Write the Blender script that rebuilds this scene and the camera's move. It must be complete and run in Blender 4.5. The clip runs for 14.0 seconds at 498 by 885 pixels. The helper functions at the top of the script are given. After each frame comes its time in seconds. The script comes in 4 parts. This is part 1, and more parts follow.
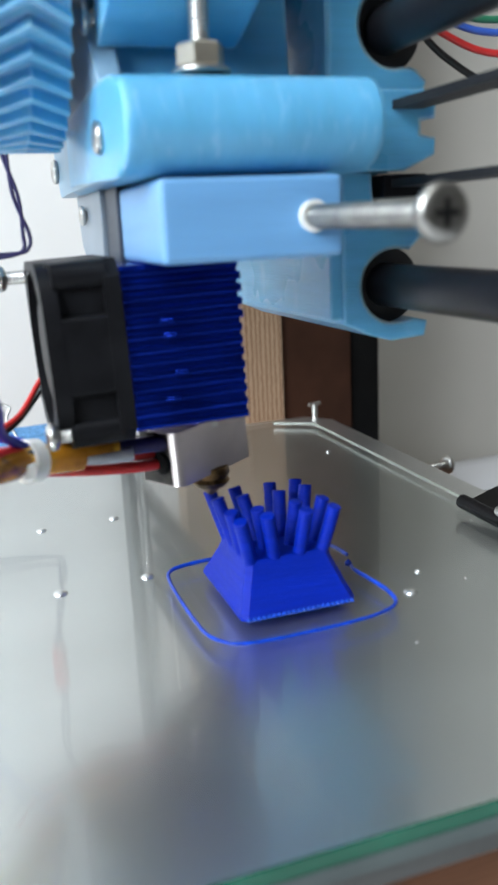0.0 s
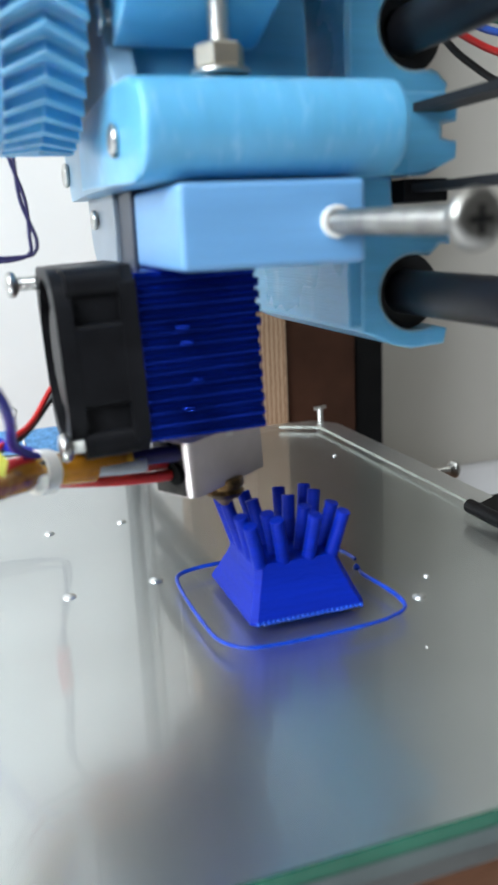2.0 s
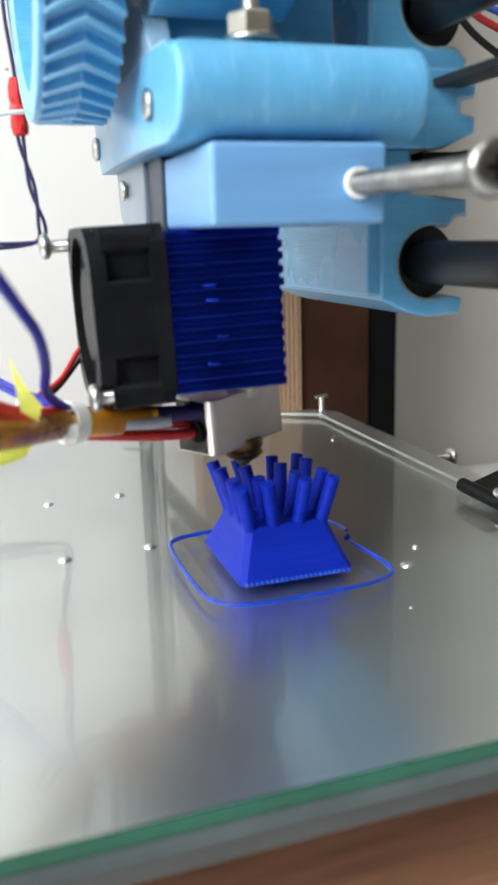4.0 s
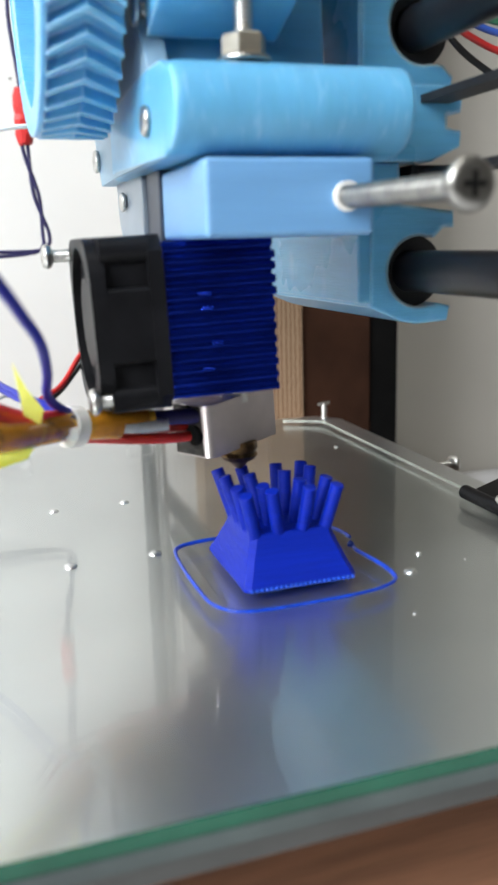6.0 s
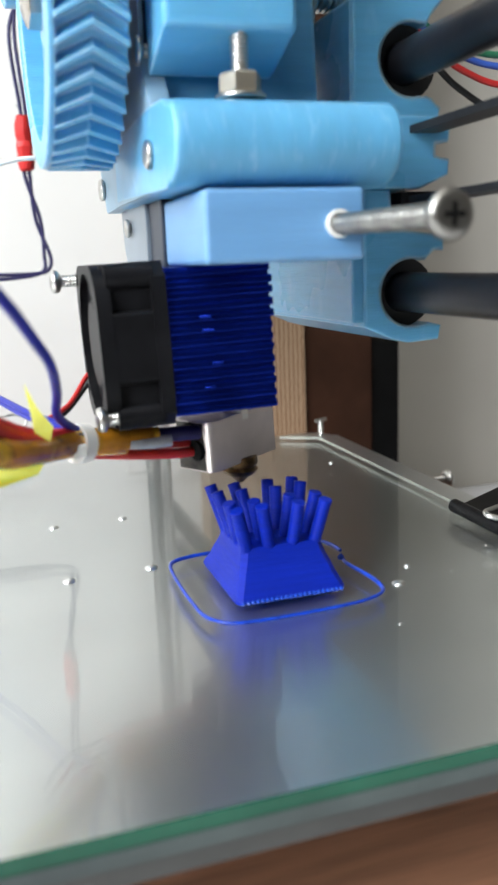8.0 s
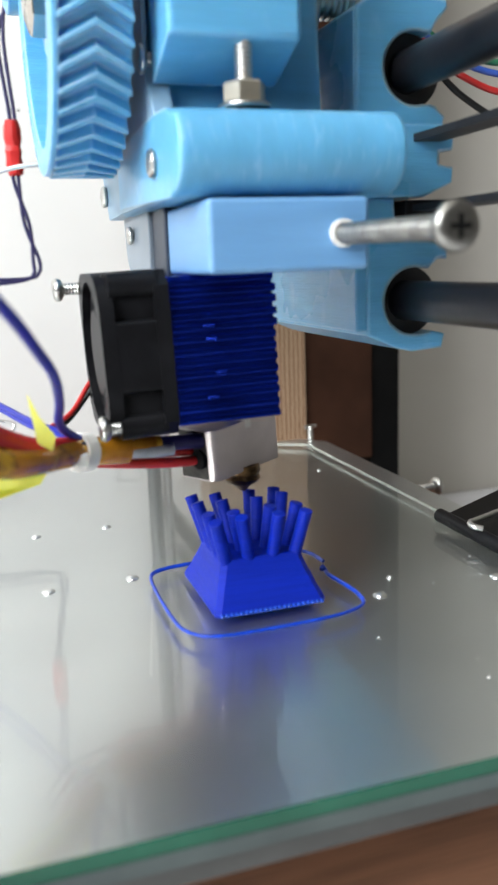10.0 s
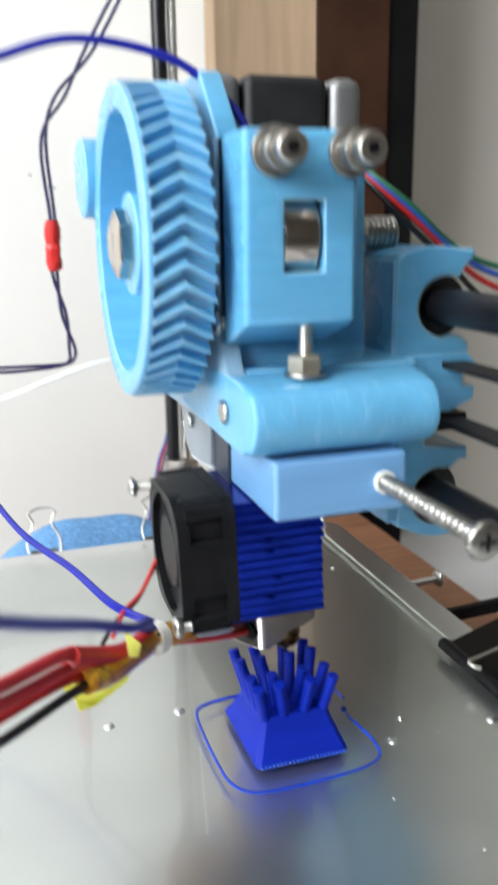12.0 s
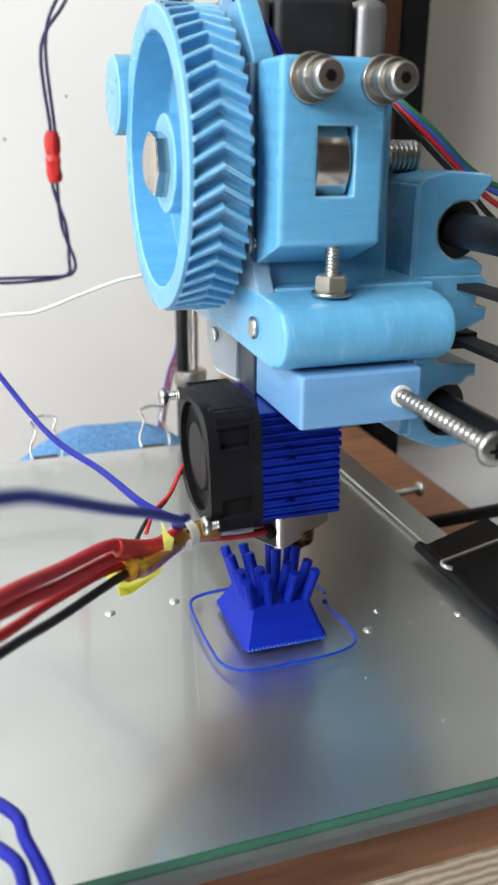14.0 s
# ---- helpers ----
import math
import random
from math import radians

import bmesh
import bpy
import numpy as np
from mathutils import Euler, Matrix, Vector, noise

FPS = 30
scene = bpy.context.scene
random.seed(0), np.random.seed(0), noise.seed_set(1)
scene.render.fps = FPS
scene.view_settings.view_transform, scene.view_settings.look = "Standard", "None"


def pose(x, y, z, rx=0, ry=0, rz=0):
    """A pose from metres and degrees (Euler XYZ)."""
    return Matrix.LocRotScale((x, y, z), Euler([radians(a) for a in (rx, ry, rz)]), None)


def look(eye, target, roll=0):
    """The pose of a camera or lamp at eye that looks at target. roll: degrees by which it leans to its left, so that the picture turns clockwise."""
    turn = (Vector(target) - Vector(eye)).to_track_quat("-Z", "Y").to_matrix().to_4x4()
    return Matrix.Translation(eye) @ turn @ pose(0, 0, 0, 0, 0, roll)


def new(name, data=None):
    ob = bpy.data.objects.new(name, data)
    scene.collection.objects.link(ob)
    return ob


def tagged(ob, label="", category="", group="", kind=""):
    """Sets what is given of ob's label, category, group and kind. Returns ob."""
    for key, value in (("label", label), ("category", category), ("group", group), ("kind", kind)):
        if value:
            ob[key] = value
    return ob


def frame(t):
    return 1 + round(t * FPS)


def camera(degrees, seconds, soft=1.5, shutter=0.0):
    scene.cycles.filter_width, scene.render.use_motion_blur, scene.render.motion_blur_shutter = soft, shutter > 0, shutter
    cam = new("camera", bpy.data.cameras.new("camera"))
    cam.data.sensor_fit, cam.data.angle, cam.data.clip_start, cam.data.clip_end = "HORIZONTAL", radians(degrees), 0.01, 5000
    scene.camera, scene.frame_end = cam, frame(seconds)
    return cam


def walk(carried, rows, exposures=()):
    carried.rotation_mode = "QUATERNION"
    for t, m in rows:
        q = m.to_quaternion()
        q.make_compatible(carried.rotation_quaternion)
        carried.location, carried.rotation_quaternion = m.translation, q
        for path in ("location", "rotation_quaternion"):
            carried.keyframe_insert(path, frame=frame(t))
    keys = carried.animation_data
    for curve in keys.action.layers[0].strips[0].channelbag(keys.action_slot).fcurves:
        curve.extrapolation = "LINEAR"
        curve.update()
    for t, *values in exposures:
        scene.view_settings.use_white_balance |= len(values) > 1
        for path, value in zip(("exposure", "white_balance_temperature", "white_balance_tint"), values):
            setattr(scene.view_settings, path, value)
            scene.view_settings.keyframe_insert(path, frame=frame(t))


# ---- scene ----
MM = 0.001
# ---- camera ----
cam = camera(33.06, 14.0, soft=2.6, shutter=0.35)
# a small phone lens close to its subject: the near edge of the bed falls out of focus
cam.data.dof.use_dof = True
cam.data.dof.focus_distance = 0.21
cam.data.dof.aperture_fstop = 34.0
PATH = [
    (0.0, -0.05328, -0.14296, 0.06934, -14.538, 2.606, -19.355),
    (0.5, -0.05351, -0.14231, 0.06982, -14.591, 2.546, -19.400),
    (1.0, -0.05400, -0.14247, 0.06985, -14.540, 2.397, -19.281),
    (1.5, -0.05418, -0.14237, 0.06981, -14.385, 2.496, -19.236),
    (2.0, -0.05437, -0.14278, 0.06985, -14.353, 2.480, -19.203),
    (2.5, -0.05649, -0.14747, 0.06881, -15.168, 2.202, -18.681),
    (3.0, -0.05599, -0.14890, 0.06674, -15.821, 2.642, -18.889),
    (3.5, -0.05680, -0.14921, 0.06360, -14.964, 2.270, -18.587),
    (4.0, -0.05893, -0.14875, 0.06286, -13.798, 1.554, -18.306),
    (6.5, -0.05967, -0.15077, 0.06407, -13.153, 1.627, -18.156),
    (7.0, -0.06057, -0.15501, 0.06483, -12.713, 1.775, -17.996),
    (7.5, -0.06045, -0.15628, 0.06528, -12.321, 2.151, -18.116),
    (8.0, -0.06047, -0.15597, 0.06482, -12.257, 2.128, -17.941),
    (10.5, -0.06089, -0.15538, 0.06615, -12.099, 1.995, -17.990),
    (11.0, -0.06002, -0.15551, 0.06558, -12.471, 2.393, -17.851),
    (11.5, -0.06123, -0.15593, 0.06994, -12.706, 2.199, -18.423),
    (11.8, -0.06619, -0.15654, 0.09259, -14.541, 2.435, -19.253),
    (12.0, -0.07619, -0.16869, 0.11924, -14.377, 0.733, -18.161),
    (12.2, -0.08258, -0.17072, 0.13091, -17.910, 2.219, -17.436),
    (12.5, -0.08320, -0.17730, 0.12591, -20.881, 2.843, -17.330),
    (13.0, -0.08520, -0.18541, 0.11966, -20.084, -0.157, -18.567),
    (13.5, -0.08549, -0.18341, 0.12246, -20.412, -0.032, -17.979),
    (14.0, -0.08693, -0.18241, 0.12233, -20.142, -0.435, -18.217),
]
walk(cam, [(t, pose(x, y, z, 90 + pitch, roll, yaw)) for t, x, y, z, pitch, roll, yaw in PATH],
     exposures=[(0.0, 0.04, 5950, 8), (2.0, 0.06, 6000, 8), (2.8, 0.06, 6300, 10), (4.0, 0.10, 6350, 10), (11.5, 0.08, 6350, 10),
                (12.5, -0.10, 6450, 10), (14.0, -0.17, 6450, 10)])

# how far the bed (sideways) and the carriage (along the rods) have gone, in millimetres
BED = [(0.0, 0.0), (0.5, -0.8), (1.0, 1.3), (1.5, -1.0), (2.0, 0.4), (2.5, 1.1), (3.0, -1.2), (3.5, 0.4), (4.0, -5.2), (4.6, -4.4),
       (5.2, -5.6), (5.8, -4.6), (6.5, -5.2), (7.0, -5.4), (7.5, -4.4), (8.0, -6.9), (8.7, -8.4), (9.3, -10.8), (9.9, -11.4), (10.5, -12.6),
       (11.0, -13.8), (11.5, -14.5), (11.8, -14.5), (12.0, -12.7), (12.2, -15.0), (12.5, -13.8), (13.0, -12.1), (13.5, -19.2), (14.0, -19.3)]
CARRIAGE = [(0.0, 0.0), (0.5, 1.8), (1.0, 1.6), (1.5, 0.2), (2.0, -4.3), (2.5, -4.8), (3.0, -5.6), (3.5, -3.2), (4.0, -3.6), (4.6, -0.5),
            (5.2, 2.4), (5.8, 0.6), (6.5, 2.3), (7.0, 2.6), (7.5, 2.0), (8.0, 1.6), (8.7, -1.2), (9.3, -2.6), (9.9, 0.8), (10.5, 1.6),
            (11.0, -2.7), (11.5, -2.3), (11.8, -3.5), (12.0, -0.5), (12.2, 2.0), (12.5, -5.1), (13.0, -3.3), (13.5, -3.4), (14.0, -3.8)]
GEAR = [(0.0, -22.0), (1.2, -17.6), (1.5, -21.0), (1.8, -16.0), (2.5, -13.0), (3.0, -11.0), (3.5, -9.0), (4.0, -7.0), (5.2, -2.2), (6.5, 3.1), (7.0, 4.6),
        (7.5, 6.7), (8.0, 9.0), (9.2, 15.2), (10.5, 22.0), (11.0, 27.2), (11.5, 29.2), (12.0, 34.5), (12.5, 38.2), (13.0, 42.9), (13.5, 46.2), (14.0, 48.3)]

# ---- world and light ----
world = bpy.data.worlds.new("room_air")
world.use_nodes = True
world.node_tree.nodes["Background"].inputs[0].default_value = (0.93, 0.97, 1.0, 1)
world.node_tree.nodes["Background"].inputs[1].default_value = 0.08
scene.world = world


def area(name, eye, target, size_x, size_y, watts, colour):
    data = bpy.data.lights.new(name, "AREA")
    data.shape, data.size, data.size_y, data.energy, data.color = "RECTANGLE", size_x, size_y, watts, colour
    ob = new(name, data)
    ob.matrix_world = look(eye, target)
    return ob


area("window_light", (-0.80, -0.42, 0.56), (0.0, 0.08, 0.05), 0.6, 0.6, 20.0, (0.95, 0.98, 1.0))
area("ceiling_light", (-0.30, -0.45, 1.45), (0.0, 0.0, 0.0), 0.5, 0.5, 5.0, (1.0, 0.98, 0.95))


# ---- materials ----
def mat(name, colour, rough=0.5, metal=0.0, spread=0.12, scale=60.0, bump=0.0, bump_scale=400.0, stretch=(1, 1, 1), coat=0.0, trans=0.0, spec=0.5, sss=0.0, rspread=0.08):
    m = bpy.data.materials.new(name)
    m.use_nodes = True
    nt = m.node_tree
    b = nt.nodes["Principled BSDF"]
    tc = nt.nodes.new("ShaderNodeTexCoord")
    mp = nt.nodes.new("ShaderNodeMapping")
    mp.inputs["Scale"].default_value = stretch
    nt.links.new(tc.outputs["Object"], mp.inputs["Vector"])
    n1 = nt.nodes.new("ShaderNodeTexNoise")
    n1.inputs["Scale"].default_value, n1.inputs["Detail"].default_value = scale, 6.0
    nt.links.new(mp.outputs[0], n1.inputs["Vector"])
    ramp = nt.nodes.new("ShaderNodeValToRGB")
    lo = tuple(max(0.0, c * (1 - spread)) for c in colour)
    hi = tuple(min(1.0, c * (1 + spread)) for c in colour)
    ramp.color_ramp.elements[0].position, ramp.color_ramp.elements[1].position = 0.3, 0.7
    ramp.color_ramp.elements[0].color, ramp.color_ramp.elements[1].color = (*lo, 1), (*hi, 1)
    nt.links.new(n1.outputs["Fac"], ramp.inputs["Fac"])
    nt.links.new(ramp.outputs["Color"], b.inputs["Base Color"])
    mr = nt.nodes.new("ShaderNodeMapRange")
    mr.inputs["To Min"].default_value, mr.inputs["To Max"].default_value = max(0.02, rough - rspread), min(1.0, rough + rspread)
    n2 = nt.nodes.new("ShaderNodeTexNoise")
    n2.inputs["Scale"].default_value, n2.inputs["Detail"].default_value = scale * 0.23, 4.0
    nt.links.new(tc.outputs["Object"], n2.inputs["Vector"])
    nt.links.new(n2.outputs["Fac"], mr.inputs["Value"])
    nt.links.new(mr.outputs[0], b.inputs["Roughness"])
    b.inputs["Metallic"].default_value = metal
    b.inputs["Coat Weight"].default_value = coat
    b.inputs["Transmission Weight"].default_value = trans
    b.inputs["Specular IOR Level"].default_value = spec
    if sss:
        b.inputs["Subsurface Weight"].default_value = sss
        b.inputs["Subsurface Radius"].default_value = (0.002, 0.003, 0.004)
        b.inputs["Subsurface Scale"].default_value = 0.6
    if bump:
        n3 = nt.nodes.new("ShaderNodeTexNoise")
        n3.inputs["Scale"].default_value, n3.inputs["Detail"].default_value = bump_scale, 3.0
        nt.links.new(mp.outputs[0], n3.inputs["Vector"])
        bp = nt.nodes.new("ShaderNodeBump")
        bp.inputs["Strength"].default_value, bp.inputs["Distance"].default_value = bump, 0.0004
        nt.links.new(n3.outputs["Fac"], bp.inputs["Height"])
        nt.links.new(bp.outputs[0], b.inputs["Normal"])
    return m


def glass_sheet(name, tint, gloss=0.01):
    """A clear sheet: straight-through light with a Fresnel mirror on it."""
    m = bpy.data.materials.new(name)
    m.use_nodes = True
    nt = m.node_tree
    nt.nodes.remove(nt.nodes["Principled BSDF"])
    out = nt.nodes["Material Output"]
    tr = nt.nodes.new("ShaderNodeBsdfTransparent")
    tr.inputs[0].default_value = (*tint, 1)
    gl = nt.nodes.new("ShaderNodeBsdfGlossy")
    gl.inputs["Roughness"].default_value = gloss
    lw = nt.nodes.new("ShaderNodeLayerWeight")
    lw.inputs["Blend"].default_value = 0.5
    pw = nt.nodes.new("ShaderNodeMath")
    pw.operation = "POWER"
    pw.inputs[1].default_value = 5.0
    fr = nt.nodes.new("ShaderNodeMath")
    fr.operation = "MULTIPLY_ADD"
    fr.inputs[1].default_value, fr.inputs[2].default_value = 0.96, 0.04
    nt.links.new(lw.outputs["Facing"], pw.inputs[0])
    nt.links.new(pw.outputs[0], fr.inputs[0])
    mx = nt.nodes.new("ShaderNodeMixShader")
    nt.links.new(fr.outputs[0], mx.inputs[0])
    nt.links.new(tr.outputs[0], mx.inputs[1])
    nt.links.new(gl.outputs[0], mx.inputs[2])
    nt.links.new(mx.outputs[0], out.inputs[0])
    return m


def layered(name, colours, per_metre, rough, axis_scale, across="X"):
    """Plywood seen on edge: bands across one axis, broken up by grain."""
    m = mat(name, colours[0], rough, 0, 0.2, 120, 0.25, 300, axis_scale)
    nt = m.node_tree
    b = nt.nodes["Principled BSDF"]
    tc = nt.nodes.new("ShaderNodeTexCoord")
    wv = nt.nodes.new("ShaderNodeTexWave")
    wv.inputs["Scale"].default_value, wv.inputs["Distortion"].default_value = per_metre, 2.4
    wv.inputs["Detail"].default_value, wv.inputs["Detail Scale"].default_value = 4.0, 2.0
    wv.bands_direction = across
    nt.links.new(tc.outputs["Object"], wv.inputs["Vector"])
    rp = nt.nodes.new("ShaderNodeValToRGB")
    rp.color_ramp.elements[0].color, rp.color_ramp.elements[1].color = (*colours[0], 1), (*colours[1], 1)
    nt.links.new(wv.outputs["Fac"], rp.inputs["Fac"])
    nt.links.new(rp.outputs["Color"], b.inputs["Base Color"])
    return m


def worn(m, pale, radius=0.0008, strength=1.3):
    """Rounds off the edges of a plastic and rubs them paler."""
    nt = m.node_tree
    b = nt.nodes["Principled BSDF"]
    bv = nt.nodes.new("ShaderNodeBevel")
    bv.samples = 4
    bv.inputs["Radius"].default_value = radius
    geo = nt.nodes.new("ShaderNodeNewGeometry")
    dot = nt.nodes.new("ShaderNodeVectorMath")
    dot.operation = "DOT_PRODUCT"
    nt.links.new(bv.outputs[0], dot.inputs[0])
    nt.links.new(geo.outputs["Normal"], dot.inputs[1])
    mr = nt.nodes.new("ShaderNodeMapRange")
    mr.inputs["From Min"].default_value, mr.inputs["From Max"].default_value = 0.995, 0.86
    mr.inputs["To Min"].default_value, mr.inputs["To Max"].default_value = 0.0, strength
    nt.links.new(dot.outputs["Value"], mr.inputs["Value"])
    tc = nt.nodes.new("ShaderNodeTexCoord")
    nz = nt.nodes.new("ShaderNodeTexNoise")
    nz.inputs["Scale"].default_value, nz.inputs["Detail"].default_value = 140.0, 4.0
    nt.links.new(tc.outputs["Object"], nz.inputs["Vector"])
    mu = nt.nodes.new("ShaderNodeMath")
    mu.operation = "MULTIPLY"
    nt.links.new(mr.outputs[0], mu.inputs[0])
    nt.links.new(nz.outputs["Fac"], mu.inputs[1])
    mx = nt.nodes.new("ShaderNodeMixRGB")
    mx.inputs["Color2"].default_value = (*pale, 1)
    old = b.inputs["Base Color"].links[0].from_socket
    nt.links.new(mu.outputs[0], mx.inputs["Fac"])
    nt.links.new(old, mx.inputs["Color1"])
    nt.links.new(mx.outputs[0], b.inputs["Base Color"])
    for n in nt.nodes:
        if n.type == "BUMP":
            nt.links.new(bv.outputs[0], n.inputs["Normal"])


def print_lines(m, axis, period, strength):
    """Fine raised layer lines of a printed plastic, period in metres."""
    nt = m.node_tree
    b = nt.nodes["Principled BSDF"]
    tc = nt.nodes.new("ShaderNodeTexCoord")
    wv = nt.nodes.new("ShaderNodeTexWave")
    wv.bands_direction = axis
    wv.inputs["Scale"].default_value = 0.314 / period
    wv.inputs["Distortion"].default_value, wv.inputs["Detail"].default_value = 0.6, 3.0
    wv.inputs["Detail Scale"].default_value = 0.4
    nt.links.new(tc.outputs["Object"], wv.inputs["Vector"])
    bp = nt.nodes.new("ShaderNodeBump")
    bp.inputs["Strength"].default_value, bp.inputs["Distance"].default_value = strength, 0.0001
    nt.links.new(wv.outputs["Fac"], bp.inputs["Height"])
    if b.inputs["Normal"].links:
        nt.links.new(b.inputs["Normal"].links[0].from_socket, bp.inputs["Normal"])
    nt.links.new(bp.outputs[0], b.inputs["Normal"])


def scuffs(m, pale, stretch, scale, low, high, amount):
    """Rubbed pale patches on a plastic or a smeared film on metal."""
    nt = m.node_tree
    b = nt.nodes["Principled BSDF"]
    tc = nt.nodes.new("ShaderNodeTexCoord")
    mp = nt.nodes.new("ShaderNodeMapping")
    mp.inputs["Scale"].default_value = stretch
    nz = nt.nodes.new("ShaderNodeTexNoise")
    nz.inputs["Scale"].default_value, nz.inputs["Detail"].default_value = scale, 5.0
    mr = nt.nodes.new("ShaderNodeMapRange")
    mr.inputs["From Min"].default_value, mr.inputs["From Max"].default_value = low, high
    mr.inputs["To Max"].default_value = amount
    mx = nt.nodes.new("ShaderNodeMixRGB")
    mx.inputs["Color2"].default_value = (*pale, 1)
    old = b.inputs["Base Color"].links[0].from_socket
    nt.links.new(tc.outputs["Object"], mp.inputs["Vector"])
    nt.links.new(mp.outputs[0], nz.inputs["Vector"])
    nt.links.new(nz.outputs["Fac"], mr.inputs["Value"])
    nt.links.new(mr.outputs[0], mx.inputs["Fac"])
    nt.links.new(old, mx.inputs["Color1"])
    nt.links.new(mx.outputs[0], b.inputs["Base Color"])


M_SKY = mat("sky_blue_pla", (0.125, 0.395, 0.63), 0.32, 0, 0.08, 130, 0.2, 330, (2.0, 1, 1), sss=0.35)
M_SKYZ = mat("sky_blue_pla_layers", (0.125, 0.395, 0.63), 0.28, 0, 0.08, 90, 0.28, 500, (0.6, 0.6, 6), sss=0.6, coat=0.15)
M_PERI = mat("periwinkle_pla", (0.145, 0.325, 0.57), 0.40, 0, 0.06, 70, 0.2, 500, (0.5, 0.5, 6), sss=0.15)
for blue in (M_SKY, M_SKYZ, M_PERI):
    worn(blue, (0.50, 0.70, 0.84))
print_lines(M_SKY, "X", 0.0007, 0.12)
print_lines(M_SKYZ, "Z", 0.0006, 0.10)
print_lines(M_PERI, "Z", 0.0006, 0.06)
scuffs(M_SKY, (0.42, 0.66, 0.82), (1.6, 0.35, 0.35), 700, 0.58, 0.78, 0.4)
scuffs(M_SKYZ, (0.40, 0.66, 0.84), (1, 1, 0.5), 160, 0.58, 0.8, 0.3)
M_DEEP = mat("deep_blue_pla", (0.002, 0.019, 0.38), 0.45, 0, 0.15, 150, 0.5, 900, (0.5, 0.5, 8), spec=0.2, sss=0.15)
M_GLOB = mat("glossy_blue_pla", (0.02, 0.08, 0.55), 0.15, 0, 0.2, 500, coat=0.6)
M_BEAD = mat("thin_blue_pla", (0.008, 0.055, 0.50), 0.3, 0, 0.3, 500, 0.3, 900)
M_ANOD = mat("blue_anodised", (0.006, 0.022, 0.28), 0.2, 0.92, 0.3, 120, 0.3, 70, (1, 1, 1.4))
for n in M_ANOD.node_tree.nodes:
    if n.type == "BUMP":
        n.inputs["Distance"].default_value = 0.0012
M_FAN = mat("black_plastic", (0.007, 0.007, 0.008), 0.4, 0, 0.3, 200, 0.15, 1200, spec=0.12)
M_SCREW = mat("worn_steel", (0.36, 0.35, 0.32), 0.36, 1.0, 0.25, 300, 0.2, 500)
M_HUB = mat("hub_label", (0.011, 0.010, 0.010), 0.5, 0, 0.2, 150, spec=0.25)
# dark reflections on the heater block's end, put into the colour
M_BLOCKEND = mat("darkened_aluminium", (0.05, 0.045, 0.04), 0.5, 0.6, 0.5, 400, 0.4, 600)
M_CLIP = mat("black_enamel", (0.006, 0.006, 0.006), 0.4, 0, 0.2, 150, 0.1, 300, spec=0.2)
M_NECK = mat("dark_neck", (0.02, 0.03, 0.05), 0.4, 0, 0.2, 120)
M_SIDE = mat("cloudy_blue_pla", (0.24, 0.38, 0.50), 0.35, 0, 0.12, 90, 0.2, 400, sss=0.3)
M_CLEAR = mat("smoky_clear_sleeve", (0.34, 0.35, 0.37), 0.2, 0, 0.2, 300, coat=0.5)
M_GREYP = mat("smoky_plastic", (0.23, 0.27, 0.31), 0.35, 0, 0.1, 60, sss=0.1)
M_RUB = mat("black_rubber", (0.010, 0.010, 0.011), 0.55, 0, 0.3, 150, 0.2, 900)
M_ROD = mat("black_rod", (0.011, 0.011, 0.013), 0.36, 0.1, 0.3, 100, 0.1, 500)
M_STEEL = mat("zinc_steel", (0.56, 0.55, 0.52), 0.32, 1.0, 0.12, 200, 0.1, 900)
# near-white metal that puts a glint into the colour
M_GLINT = mat("glint_white_metal", (0.92, 0.92, 0.91), 0.32, 1.0, 0.05, 300)
M_DULL = mat("dull_steel", (0.50, 0.47, 0.43), 0.36, 1.0, 0.15, 200, 0.1, 700)
M_BEAR = mat("bearing_steel", (0.55, 0.50, 0.45), 0.2, 1.0, 0.1, 200)
M_BRASS = mat("yellow_zinc", (0.74, 0.67, 0.54), 0.42, 1.0, 0.15, 200)
M_NOZ = mat("burnt_brass", (0.20, 0.12, 0.05), 0.45, 0.9, 0.8, 350, 0.5, 500)
M_HEAT = mat("bare_aluminium", (0.56, 0.50, 0.48), 0.36, 0.94, 0.08, 150, 0.1, 800)
M_PLATE = mat("brushed_aluminium", (0.76, 0.77, 0.765), 0.30, 0.95, 0.06, 18, 0.04, 260, (1, 2.5, 1), rspread=0.05)
# aluminium with the shade of the plate's edge put into its colour
M_PEDGE = mat("shaded_sawn_aluminium", (0.09, 0.09, 0.085), 0.5, 0.6, 0.12, 90, 0.2, 600)
M_GLASS = glass_sheet("clear_glass", (0.975, 0.985, 0.98))
M_GEDGE = mat("green_glass_edge", (0.015, 0.10, 0.058), 0.25, 0, 0.25, 60, spec=0.35)
M_GEDGE2 = mat("pale_glass_edge", (0.07, 0.088, 0.085), 0.35, 0, 0.3, 60, spec=0.35)
M_GLINE = mat("ground_glass_arris", (0.52, 0.54, 0.48), 0.4, 0, 0.1, 200)
M_WALL = mat("white_wall", (0.78, 0.77, 0.73), 0.85, 0, 0.03, 9, 0.15, 120)
M_DARKISH = mat("grey_pit", (0.20, 0.19, 0.17), 0.9, 0, 0.2, 300)
# beige lowered so that the colour carries part of the wall's shade
M_SHADE = mat("shaded_beige_wall", (0.58, 0.555, 0.495), 0.85, 0, 0.04, 9, 0.12, 120)
# the room's dimness is put into this wall colour
M_ROOM = mat("darkened_room_wall", (0.26, 0.24, 0.21), 0.9, 0, 0.05, 5, 0.1, 100)
